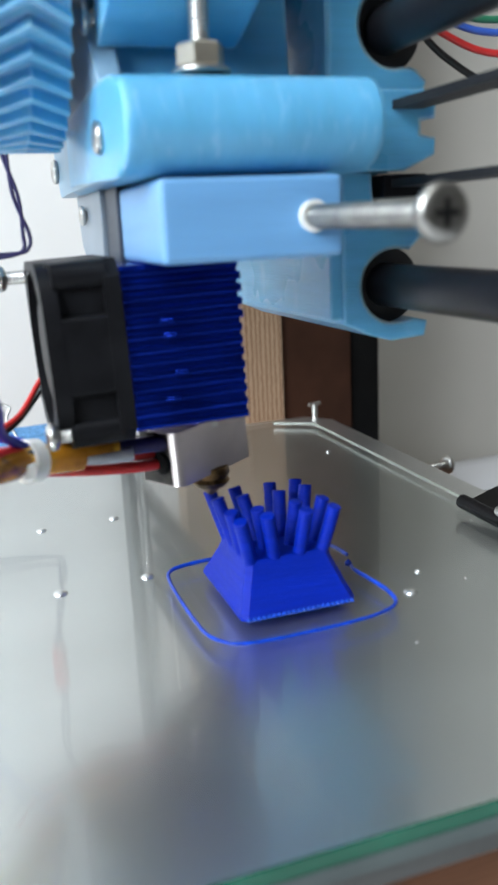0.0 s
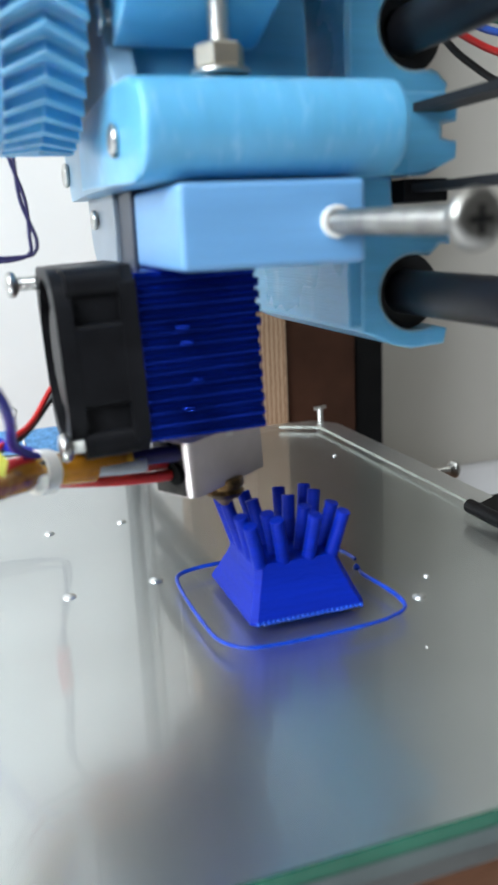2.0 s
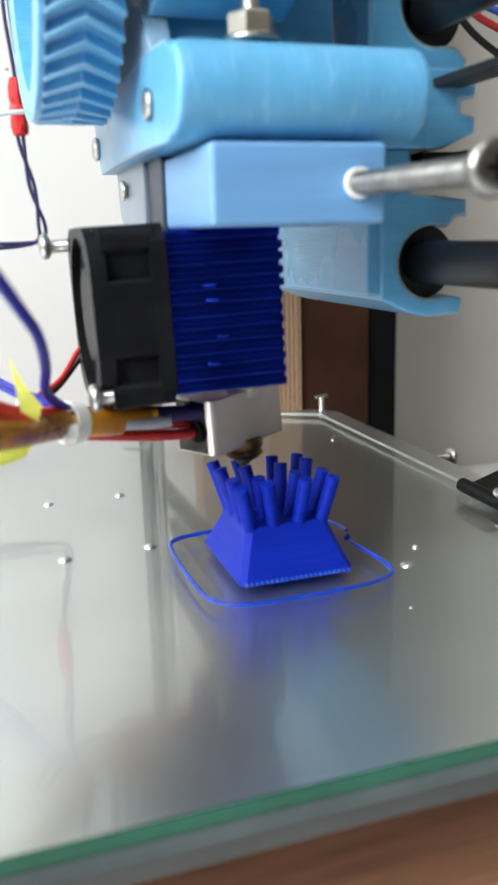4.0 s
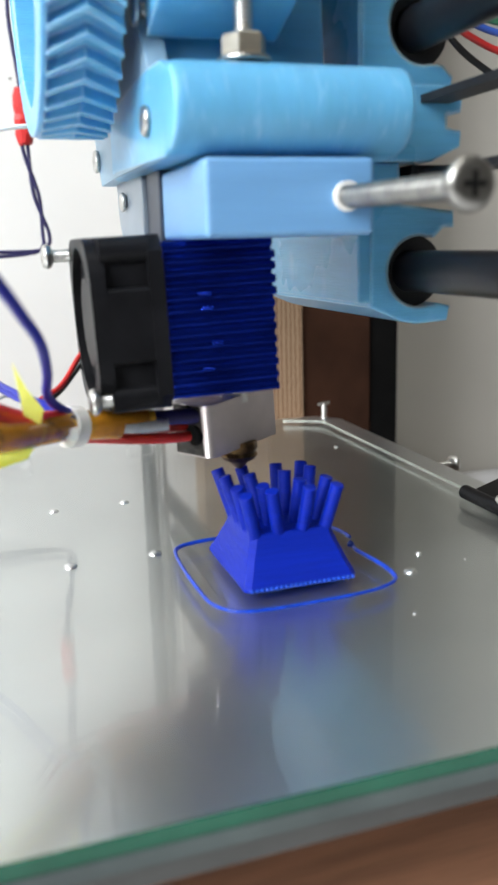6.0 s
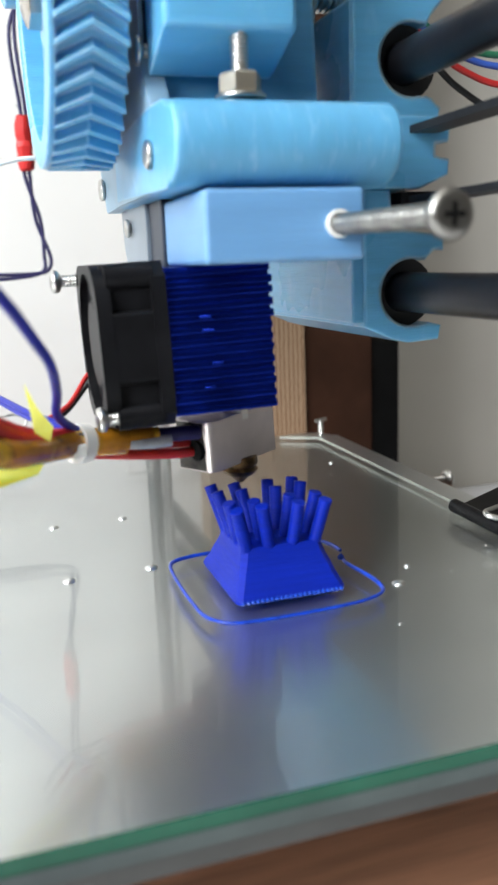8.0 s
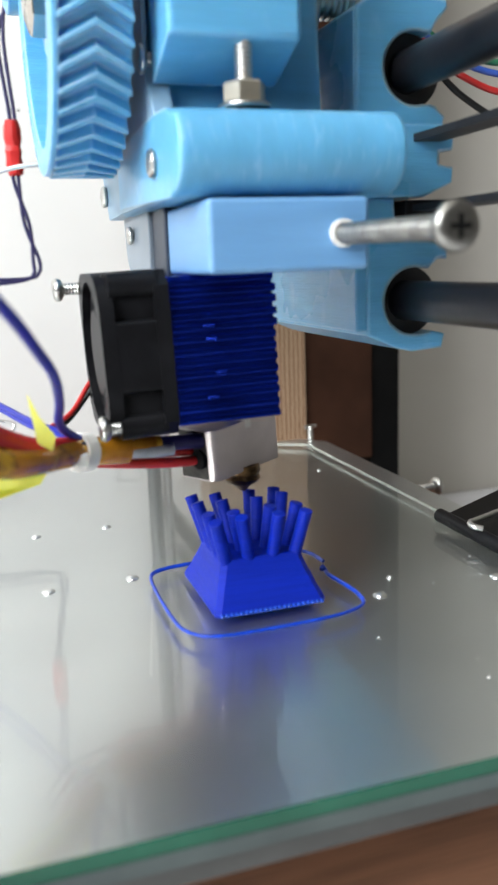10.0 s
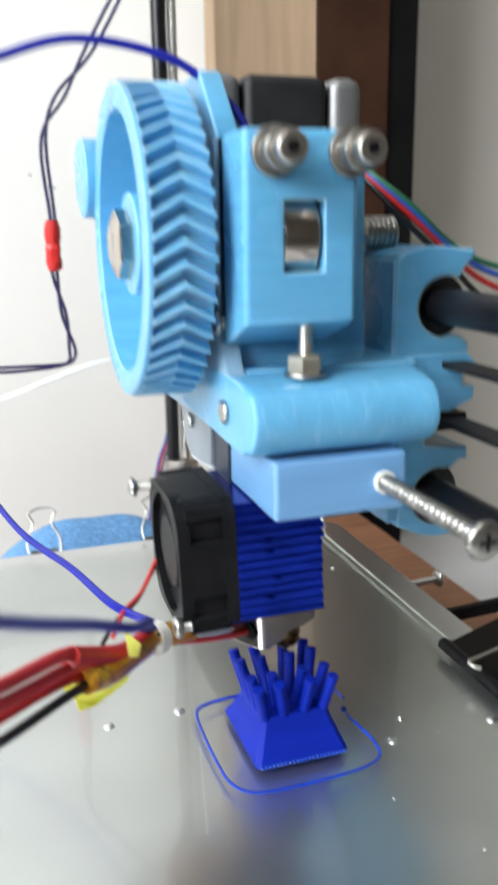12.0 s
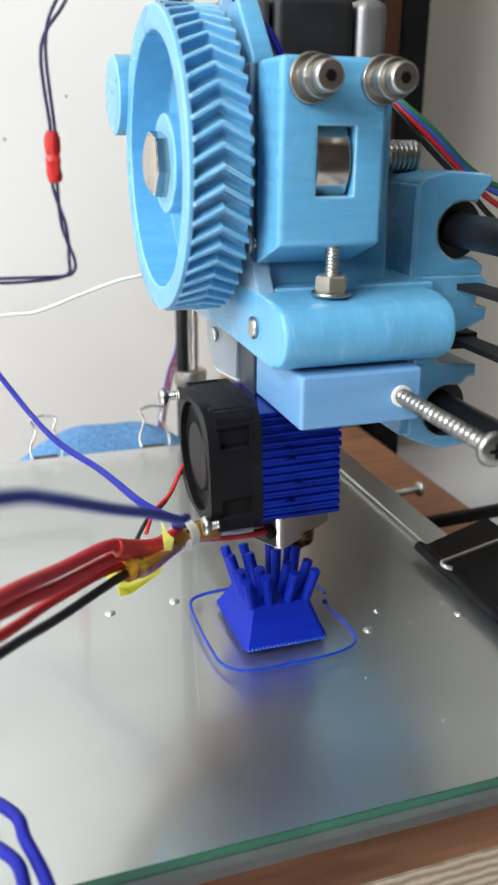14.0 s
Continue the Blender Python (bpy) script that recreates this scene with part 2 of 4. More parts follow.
M_PAPER = mat("white_paper", (0.88, 0.88, 0.90), 0.8, 0, 0.02, 12)
M_TABLE = mat("white_laminate", (0.80, 0.80, 0.81), 0.5, 0, 0.03, 15)
M_BOARD = mat("brown_laminate", (0.29, 0.14, 0.078), 0.5, 0, 0.3, 30, 0.15, 300, (1, 8, 1))
M_PLY = layered("plywood_edge", ((0.20, 0.115, 0.06), (0.46, 0.32, 0.20)), 130, 0.75, (1, 1, 8))
M_PLYH = layered("plywood_board_edge", ((0.28, 0.20, 0.13), (0.52, 0.43, 0.32)), 110, 0.75, (8, 1, 1), "Z")
M_PLYF = mat("plywood_front", (0.44, 0.31, 0.20), 0.7, 0, 0.12, 25, 0.3, 250, (8, 8, 0.7))
M_BROWN = mat("dark_brown_board", (0.042, 0.018, 0.010), 0.6, 0, 0.35, 40, 0.15, 300, spec=0.15)
M_BLACK = mat("black_board", (0.005, 0.005, 0.005), 0.75, 0, 0.3, 60, spec=0.1)
M_RED = mat("red_insulation", (0.50, 0.02, 0.018), 0.42, 0, 0.12, 200)
M_BLUEW = mat("blue_insulation", (0.010, 0.016, 0.28), 0.36, 0, 0.12, 200, spec=0.3)
M_NAVY = mat("navy_insulation", (0.018, 0.014, 0.075), 0.45, 0, 0.2, 200)
M_GREEN = mat("green_insulation", (0.015, 0.13, 0.06), 0.45, 0, 0.12, 200)
M_SKYW = mat("bright_blue_insulation", (0.03, 0.09, 0.42), 0.45, 0, 0.12, 200)
M_WIREK = mat("black_insulation", (0.012, 0.012, 0.012), 0.4, 0, 0.2, 200)
M_WHITEW = mat("white_nylon", (0.80, 0.79, 0.75), 0.45, 0, 0.05, 200, sss=0.2)
M_KAP = mat("amber_film_tape", (0.42, 0.17, 0.012), 0.22, 0, 0.45, 160, 0.4, 300, coat=0.5)
scuffs(M_KAP, (0.80, 0.46, 0.03), (1, 1, 1), 150, 0.52, 0.62, 0.8)
scuffs(M_KAP, (0.10, 0.03, 0.008), (1, 1, 1), 190, 0.60, 0.68, 0.8)
M_YEL = mat("yellow_film_tape", (0.90, 0.68, 0.01), 0.4, 0, 0.2, 120, 0.4, 300, spec=0.3, sss=0.7)
M_MOTOR = mat("motor_grey_casting", (0.25, 0.25, 0.25), 0.45, 0.7, 0.1, 120, 0.15, 600)
M_CLOTH = mat("blue_mesh_cloth", (0.12, 0.28, 0.52), 0.85, 0, 0.35, 900, 0.8, 900)
M_SLEEVE = mat("clear_sleeve", (0.62, 0.66, 0.68), 0.3, 0, 0.1, 200, sss=0.2)


# ---- mesh helpers (millimetres in, metres out) ----
def finish(name, bm, material, smooth=0.0):
    bmesh.ops.recalc_face_normals(bm, faces=bm.faces)
    bmesh.ops.scale(bm, vec=(MM, MM, MM), verts=bm.verts)
    me = bpy.data.meshes.new(name)
    bm.to_mesh(me)
    bm.free()
    me.materials.append(material)
    if smooth:
        for p in me.polygons:
            p.use_smooth = True
        me.set_sharp_from_angle(angle=radians(smooth))
    return me


def even_shading(ob):
    """Keeps broad flat faces flat beside their rounded edges."""
    w = ob.modifiers.new("even_shading", "WEIGHTED_NORMAL")
    w.keep_sharp = True


def part(name, bm, material, parent, label="", smooth=50.0):
    ob = new(name, finish(name, bm, material, smooth))
    if smooth:
        even_shading(ob)
    ob.parent = parent
    return tagged(ob, label)


def thing(name, x, y, z, label, category, group="", kind=""):
    ob = new(name)
    ob.empty_display_size = 0.01
    ob.matrix_world = pose(x * MM, y * MM, z * MM)
    return tagged(ob, label, category, group, kind)


def solo(name, bm, material, label, category, group="", kind="", smooth=35.0):
    return tagged(new(name, finish(name, bm, material, smooth)), label, category, group, kind)


def box(x0, x1, y0, y1, z0, z1, bevel=0.0, seg=2, bm=None):
    b = bmesh.new()
    bmesh.ops.create_cube(b, size=1.0)
    bmesh.ops.scale(b, vec=(x1 - x0, y1 - y0, z1 - z0), verts=b.verts)
    bmesh.ops.translate(b, vec=((x0 + x1) / 2, (y0 + y1) / 2, (z0 + z1) / 2), verts=b.verts)
    if bevel:
        bmesh.ops.bevel(b, geom=b.edges[:], offset=bevel, segments=seg, profile=0.5, affect="EDGES")
    return join(bm, b) if bm else b


def join(bm, other):
    me = bpy.data.meshes.new("tmp")
    other.to_mesh(me)
    other.free()
    bm.from_mesh(me)
    bpy.data.meshes.remove(me)
    return bm


def lathe(profile, p0, p1, seg=24, bm=None):
    """Turns (radius, distance along the axis) round the line from p0 towards p1; both ends are closed."""
    b = bm or bmesh.new()
    p0, p1 = Vector(p0), Vector(p1)
    q = (p1 - p0).to_track_quat("Z", "Y")
    rings = []
    for r, h in profile:
        rings.append([b.verts.new(p0 + q @ Vector((r * math.cos(2 * math.pi * i / seg), r * math.sin(2 * math.pi * i / seg), h))) for i in range(seg)])
    for a, c in zip(rings, rings[1:]):
        for i in range(seg):
            b.faces.new((a[i], a[(i + 1) % seg], c[(i + 1) % seg], c[i]))
    b.faces.new(rings[0])
    b.faces.new(rings[-1])
    return b


def rod(p0, p1, r, seg=20, bm=None, chamfer=0.0):
    h = (Vector(p1) - Vector(p0)).length
    c = chamfer
    prof = [(r - c, 0), (r, c), (r, h - c), (r - c, h)] if c else [(r, 0), (r, h)]
    return lathe(prof, p0, p1, seg, bm)


def thread(p0, p1, r, pitch=0.7, seg=16, bm=None, depth=0.86):
    h = (Vector(p1) - Vector(p0)).length
    prof, n = [], max(2, int(h / pitch))
    for i in range(n):
        prof += [(r * depth, h * i / n), (r, h * (i + 0.35) / n), (r, h * (i + 0.65) / n)]
    prof.append((r * depth, h))
    return lathe(prof, p0, p1, seg, bm)


def ring(p0, p1, r_in, r_out, seg=32, bm=None):
    h = (Vector(p1) - Vector(p0)).length
    b = bm or bmesh.new()
    p0, p1 = Vector(p0), Vector(p1)
    q = (p1 - p0).to_track_quat("Z", "Y")
    loops = [[b.verts.new(p0 + q @ Vector((r * math.cos(2 * math.pi * i / seg), r * math.sin(2 * math.pi * i / seg), z))) for i in range(seg)]
             for r, z in ((r_in, 0), (r_out, 0), (r_out, h), (r_in, h))]
    for k in range(4):
        a, c = loops[k], loops[(k + 1) % 4]
        for i in range(seg):
            b.faces.new((a[i], a[(i + 1) % seg], c[(i + 1) % seg], c[i]))
    return b


def prism(profile, axis, a0, a1, bevel=0.0, bm=None):
    """A flat outline pushed along an axis. profile: (u, v) in the two other axes, in x, y, z order."""
    b = bmesh.new()
    def at(u, v, w):
        return {"x": (w, u, v), "y": (u, w, v), "z": (u, v, w)}[axis]
    lo = [b.verts.new(at(u, v, a0)) for u, v in profile]
    hi = [b.verts.new(at(u, v, a1)) for u, v in profile]
    n = len(profile)
    b.faces.new(lo)
    b.faces.new(hi)
    for i in range(n):
        b.faces.new((lo[i], lo[(i + 1) % n], hi[(i + 1) % n], hi[i]))
    if bevel:
        caps = [e for e in b.edges if (e.verts[0] in lo) == (e.verts[1] in lo)]
        bmesh.ops.bevel(b, geom=caps, offset=bevel, segments=2, profile=0.5, affect="EDGES")
    return join(bm, b) if bm else b


def smooth_path(pts, steps=8):
    pts = [Vector(p) for p in pts]
    out = []
    for i in range(len(pts) - 1):
        a, b, c, d = pts[max(0, i - 1)], pts[i], pts[i + 1], pts[min(len(pts) - 1, i + 2)]
        for k in range(steps):
            t = k / steps
            out.append(0.5 * (2 * b + (c - a) * t + (2 * a - 5 * b + 4 * c - d) * t * t + (3 * b - a - 3 * c + d) * t * t * t))
    return out + [pts[-1]]


def tube(pts, r, seg=10, steps=8, bm=None, flat=1.0):
    b = bm or bmesh.new()
    path = smooth_path(pts, steps)
    rings, up = [], None
    for i, p in enumerate(path):
        d = (path[min(i + 1, len(path) - 1)] - path[max(i - 1, 0)]).normalized()
        if up is None:
            up = d.orthogonal().normalized()
        up = (up - d * up.dot(d)).normalized()
        side = d.cross(up)
        rings.append([b.verts.new(p + r * (math.cos(2 * math.pi * k / seg) * up + flat * math.sin(2 * math.pi * k / seg) * side)) for k in range(seg)])
    for a, c in zip(rings, rings[1:]):
        for k in range(seg):
            b.faces.new((a[k], a[(k + 1) % seg], c[(k + 1) % seg], c[k]))
    b.faces.new(rings[0])
    b.faces.new(rings[-1])
    return b


def hexagon(p0, p1, across, bm=None):
    h = (Vector(p1) - Vector(p0)).length
    r = across / math.sqrt(3)
    return lathe([(r * 0.9, 0), (r, h * 0.12), (r, h * 0.88), (r * 0.9, h)], p0, p1, 6, bm)


def pan_screw(parent, head_at, tip_at, r, head_r, head_h, name="screw", label="", pitch=0.6, depth=0.86):
    """A cross-head screw: threaded shank from its head to its tip, domed head, darker bars for the shaded recess."""
    a, t = Vector(head_at), Vector(tip_at)
    d = (t - a).normalized()
    ob = part(name, thread(a, t, r, pitch, 14, depth=depth), M_SCREW if head_r > 3.2 else M_STEEL, parent, label)
    dome = [(head_r * 0.5, -head_h), (head_r * 0.82, -head_h * 0.9), (head_r * 0.97, -head_h * 0.62), (head_r, -head_h * 0.35), (head_r * 0.9, 0), (r, head_h * 0.3)]
    part("screw_head", lathe(dome, a, t, 24), M_SCREW if head_r > 3.2 else M_STEEL, ob)
    q = d.to_track_quat("Z", "Y").to_matrix().to_4x4()
    # crossing bars proud of the head, their colour standing for recess shade
    cross = box(-head_r * 0.45, head_r * 0.45, -head_r * 0.1, head_r * 0.1, -head_h * 1.03, -head_h * 0.8)
    box(-head_r * 0.1, head_r * 0.1, -head_r * 0.45, head_r * 0.45, -head_h * 1.034, -head_h * 0.8, bm=cross)
    bmesh.ops.transform(cross, matrix=Matrix.Translation(a) @ q, verts=cross.verts)
    part("recess_bars", cross, M_DULL if head_r < 3.2 else M_BLACK, ob)
    return ob


# ---- the setting ----
def setting():
    back = solo("wall_back", box(-1500, 152, 275, 395, -100, 1700), M_WALL, "white painted wall behind the printer", "wall", kind="structure")
    wall_marks(back)
    # this set-back is made up, to keep the wall out of the window light
    solo("wall_recess", box(152.2, 1500, 352, 395, -100, 1700), M_SHADE, "beige wall beside the printer, set back and darkened as in shade", "wall", kind="structure")
    # added out of view to close the room, dark so reflections stay low
    solo("wall_front", box(-1500, 1500, -2120, -2000, -800, 1700), M_ROOM, "unseen room wall, coloured dark to dim reflections", "wall", kind="structure")
    solo("wall_side", box(1500, 1600, -2000, 352, -800, 1700), M_ROOM, "unseen room wall, coloured dark to dim reflections", "wall", kind="structure")
    solo("wall_far_side", box(-1600, -1500, -2000, 275, -800, 1700), M_ROOM, "unseen room wall, coloured dark to dim reflections", "wall", kind="structure")
    solo("ceiling", box(-1600, 1600, -2120, 395, 1700, 1800), M_WALL, "plain white ceiling", "ceiling", kind="structure")
    solo("floor", box(-1600, 1600, -2120, 395, -850, -800), M_BROWN, "unseen floor, coloured dark to dim reflections", "floor", kind="structure")
    t = thing("table", 0, 0, -100, "white laminate table top under the printer", "table")
    part("tabletop", box(-900, 900, -420, 351.5, -24, 0), M_TABLE, t)
    solo("paper_sheet", box(160, 420, 40, 340, -99.9, -99.5), M_PAPER, "plain white paper sheet lying on the table", "paper")
    b = thing("base_board", 0, 0, -68, "brown laminated plywood board carrying the printer", "board")
    part("panel", box(-190, 123.5, -51.2, 245, 13, 28, 0.5), M_BOARD, b)
    for x in (-170, 100):
        for y in (-30, 250):
            part("foot", rod((x, y, -32), (x, y, 13), 12, 20), M_RUB, b, "black rubber foot")
    part("edge_face", box(-190, 123.0, -52.1, -51.3, 13.2, 27.8), M_PLYH, b, "bare pale plywood edge")


def wall_marks(wall):
    for x, y, r in ((-32.4, 139.6, 0.7), (-43.5, 145.5, 0.6), (-63.8, 119.3, 0.8)):
        part("nail_hole", lathe([(r, 0), (r * 0.7, 0.12), (0.05, 0.15)], (x, 275, y), (x, 270, y), 10), M_DARKISH, wall)


def z_frame():
    f = thing("frame_upright", 0, 0, -40, "plywood upright with a dark brown face beside a black strip", "frame")
    part("post", box(45, 97.6, 250, 268, 0, 420, 0.5), M_PLYF, f, "bare plywood post")
    part("post_edge", box(80, 98, 246.6, 249.8, 0, 124), M_PLY, f, "layered plywood edge")
    part("brown_panel", box(98, 137.2, 249, 268, 0, 420, 0.5), M_BROWN, f, "dark brown laminate panel")
    part("black_strip", box(137.4, 154.4, 251, 274, -60, 420, 0.5), M_BLACK, f, "matt black strip")
    z = thing("z_axis", 0, 0, -40, "black smooth rod and steel threaded rod standing upright in a collar", "rod")
    part("smooth_rod", rod((11, 220, 0), (11, 220, 420), 3.2), M_ROD, z)
    part("threaded_rod", thread((17.5, 222, 0), (17.5, 222, 420), 2.2, 1.2, 12), M_STEEL, z)
    part("collar", rod((15, 220, 42), (15, 220, 50), 8, 24, chamfer=0.8), M_DULL, z, "dull steel collar")


setting()
z_frame()


# ---- bed ----
def print_bed():
    bed = thing("print_bed", 0, 0, -9, "aluminium print bed with a clear glass sheet clipped on it", "print bed")
    Z = 9
    plate = [(-146, -68.0), (76, -68.0), (76, 140), (69, 149), (-146, 149)]
    part("heat_plate", prism(plate, "z", -7.4 + Z, -3.2 + Z, 0.25), M_PLATE, bed, "brushed aluminium plate")
    # front edge coloured far darker than the plate, for its shade
    part("plate_edge", box(-146, 76.0, -68.6, -68.05, -7.3 + Z, -4.3 + Z), M_PEDGE, bed, "sawn plate edge, darkened as in shade")
    gl = [(-138, -68.4), (62.4, -68.4), (62.4, 126), (50, 133.4), (-138, 133.4)]
    g = part("glass_sheet", prism(gl, "z", -1.75 + Z, 0.0 + Z), M_GLASS, bed, "clear float glass sheet", 0)
    g.visible_shadow = False
    face = [(-137.6, -68.0), (62.0, -68.0), (62.0, 125.7), (49.8, 133.0), (-137.6, 133.0)]
    part("heater_sheet", prism(face, "z", -3.18 + Z, -1.8 + Z), M_PLATE, bed, "brushed aluminium sheet under the glass", 0)
    part("green_edge", box(-138, 62.4, -68.85, -68.45, -2.1 + Z, -0.05 + Z), M_GEDGE, g, "green cut edge of the glass")
    part("pale_edge", box(-138, 62.4, -69.1, -68.62, -4.25 + Z, -2.12 + Z), M_GEDGE2, g, "pale lower edge of the glass")
    part("side_edge", box(62.42, 62.6, -68.4, 126, -0.85 + Z, -0.02 + Z), M_GLINE, g, "pale ground edge of the glass")
    corner = prism([(62.9, 126), (50.1, 133.9), (49.8, 133.4), (62.4, 125.9)], "z", -0.9 + Z, -0.02 + Z)
    part("corner_edge", corner, M_GLINE, g, "pale ground edge of the glass")
    # bright domes added for the glints at the plate's holes
    for x, y, r in ((-40.3, 20.0, 1.25), (-21.8, 60.8, 1.1), (-22.0, 20.8, 1.25), (24.0, -9.0, 1.2), (51.5, -9.2, 1.2), (-40, 60.2, 1.1), (30.2, -1.2, 0.6), (44, -52, 0.5), (53.0, 93.0, 0.6)):
        part("hole_glint", lathe([(r * 1.2, 0), (r * 1.15, 0.25), (r * 0.7, 0.6), (0.05, 0.75)], (x, y, -1.8 + Z), (x, y, 2 + Z), 16), M_GLINT, bed)
    s = part("corner_bolt", thread((71.5, 146, -6 + Z), (71.5, 146, 2.2 + Z), 1.1, 0.6, 12), M_STEEL, bed)
    part("wing_nut", rod((69.2, 146, 1.9 + Z), (73.8, 146, 2.3 + Z), 0.7, 10), M_STEEL, s)
    pan_screw(bed, (96, 93, -12 + Z), (79, 91, -12 + Z), 1.4, 3.2, 2.0, "levelling_screw", "dull steel screw")
    part("screw_bracket", box(72, 80, 87, 95, -15 + Z, -7.5 + Z, 0.4), M_PEDGE, bed)
    # a long scratch in the plate, its glint painted on as a bright strip
    sc = prism([(-20.0, 9), (-19.7, 9), (-27.0, -25.6), (-27.3, -25.6)], "z", -1.81 + Z, -1.77 + Z)
    part("scratch", sc, M_GLINT, bed, "thin scratch with its glint painted bright")
    return bed


def print_job():
    job = thing("printed_brush", 0, 0, 0, "half-printed deep blue plastic brush with sixteen leaning bristles", "print")
    b = bmesh.new()
    cx, cy = -0.3, 1.5
    layers = [(11.3, 13.1, 0), (11.4, 13.2, 0.5), (11.1, 12.7, 1.4), (10.3, 11.4, 3.2), (9.75, 10.4, 4.9), (9.1, 9.4, 6.5), (8.6, 8.6, 8.0), (8.4, 8.2, 9.0), (8.1, 7.9, 9.4)]
    rings = []
    for hx, hy, z in layers:
        c = 1.1
        loop = [(-hx + c, -hy), (hx - c, -hy), (hx, -hy + c), (hx, hy - c), (hx - c, hy), (-hx + c, hy), (-hx, hy - c), (-hx, -hy + c)]
        rings.append([b.verts.new((cx + x, cy + y, z + 0.05)) for x, y in loop])
    for a, c in zip(rings, rings[1:]):
        for i in range(8):
            b.faces.new((a[i], a[(i + 1) % 8], c[(i + 1) % 8], c[i]))
    b.faces.new(rings[0]), b.faces.new(rings[-1])
    base = part("brush_base", b, M_DEEP, job, "waisted square base", 20)
    for i in range(22):
        x = -10.4 + i * 0.97
        part("seam_bead", lathe([(0.02, -0.5), (0.42, -0.25), (0.5, 0.12), (0.02, 0.52)], (x, cy - 13.25, 0.5), (x, cy - 13.25, 2), 8), M_GLOB, base)
    # the bristles stand evenly at their feet and lean outwards in pairs
    for i, (fx, tx) in enumerate(((-7.0, -9.5), (-2.4, -4.3), (2.4, 3.4), (7.0, 9.1))):
        for j, (fy, ty) in enumerate(((-6.75, -9.5), (-2.4, -4.2), (2.4, 4.4), (6.75, 9.7))):
            a = Vector((cx + fx, cy + fy, 8.2))
            e = Vector((cx + tx, cy + 0.7 + ty, 17.8 + 0.12 * ((i * 7 + j * 5) % 4)))
            L = (e - a).length
            prof, n = [(1.5, 0), (1.45, 0.5)], 14
            for k in range(n):
                prof += [(1.28, L * (k + 0.9) / (n + 1)), (1.37, L * (k + 1.4) / (n + 1))]
            prof += [(1.36, L - 0.1), (1.2, L + 0.08)]
            part("bristle", lathe(prof, a, e, 14), M_DEEP, job)
    return job


def skirt():
    pts = [(17.2, 3.4), (16.9, 1.0), (17.7, -4.5), (18.2, -10.5), (17.0, -15.8), (12.3, -18.4), (5.9, -19.4), (-3.6, -19.8), (-11.1, -19.6), (-15.8, -18.2),
           (-18.6, -14.0), (-19.3, -8.0), (-19.5, 2.1), (-19.1, 13.0), (-17.6, 17.0), (-14.0, 18.7), (-9.6, 19.3), (0, 19.6), (12, 19.4), (16.8, 17.6), (18.6, 13.5), (19.0, 9.0)]
    b = tube([(x, y, 0.33) for x, y in pts], 0.44, 8, 8, flat=0.8)
    lathe([(0.05, 0), (0.75, 0.1), (0.8, 0.7), (0.3, 1.2), (0.05, 1.5)], (17.0, 4.4, 0.04), (17.0, 4.4, 2), 10, b)
    return solo("skirt_line", b, M_BEAD, "thin deep blue plastic outline round the print on the glass", "plastic line")


def binder_clip_wire(x, name="binder_clip"):
    c = thing(name, x, 149, -9, "wire binder clip gripping the back edge of the bed", "binder clip", "binder clips on the bed")
    part("clip_body", prism([(-4, 0.9), (3.4, 0.3), (3.4, 5.0), (0.4, 4.8), (0.4, 5.2), (4.2, 5.6), (4.2, -0.4), (-4, 0.4)], "x", -5, 5), M_PEDGE, c)
    part("wire_handle", tube([(-6, -2.5, 7.0), (-6.2, 0, 11), (-3.6, 3, 17), (-5, 4.5, 21), (0, 5.5, 22.5), (5, 4.5, 21), (3.6, 3, 17), (6.2, 0, 11), (6, -2.5, 7.0)], 0.5, 8), M_STEEL, c)
    return c


def big_clip():
    c = thing("black_binder_clip", 62, 8, -9, "large black binder clip gripping glass and bed edge", "binder clip", "binder clips on the bed")
    # jaws roll on the glass, the body wedge opens outwards
    part("jaw_roll", ring((-4.4, 16.6, 10.7), (-4.4, -34, 10.7), 1.2, 1.75, 18), M_FAN, c, "rolled black steel jaw")
    part("upper_leaf", prism([(-4.2, 12.3), (-1.5, 11.0), (19, 17.4), (19, 16.8), (-1.5, 10.3), (-4.0, 11.8)], "y", -34, 16.4, 0.1), M_CLIP, c, "black sprung steel leaf")
    part("lower_leaf", prism([(14.6, 1.4), (19, 4.6), (19, 4.0), (14.6, 0.8)], "y", -34, 16.4, 0.1), M_CLIP, c, "black sprung steel leaf")
    part("spine", box(18.5, 19.2, -34, 16.4, 4.0, 17.3), M_CLIP, c, "black sprung steel spine")
    part("wire_handle", tube([(-4.6, -3.0, 12.9), (-6.4, -1.6, 13.4), (-6.2, -0.2, 13.9), (-3.6, 0.2, 14.3), (13, 1.0, 17.4), (30, 0.0, 21.0), (44, -3.0, 23.5), (52, -16, 25), (44, -29, 23.5), (30, -31, 21.2), (12, -32, 17.6), (-3.6, -32.4, 14.3), (-6.2, -31.8, 13.9), (-6.0, -30.6, 13.4), (-4.6, -29.4, 12.9)], 0.75, 8), M_STEEL, c, "shiny steel wire handle")
    part("back_handle", prism([(22.5, 75.7), (108.9, 82.0), (108.9, 78.5), (22.5, 72.2)], "z", -16.0, -11.2, 0.5), M_FAN, c, "black flat lever under the bed edge")
    part("lever_web", tube([(19, 12, 4.2), (22, 20, -3), (24, 74.8, -13)], 1.6, 10), M_CLIP, c, "black bent lever arm")
    return c


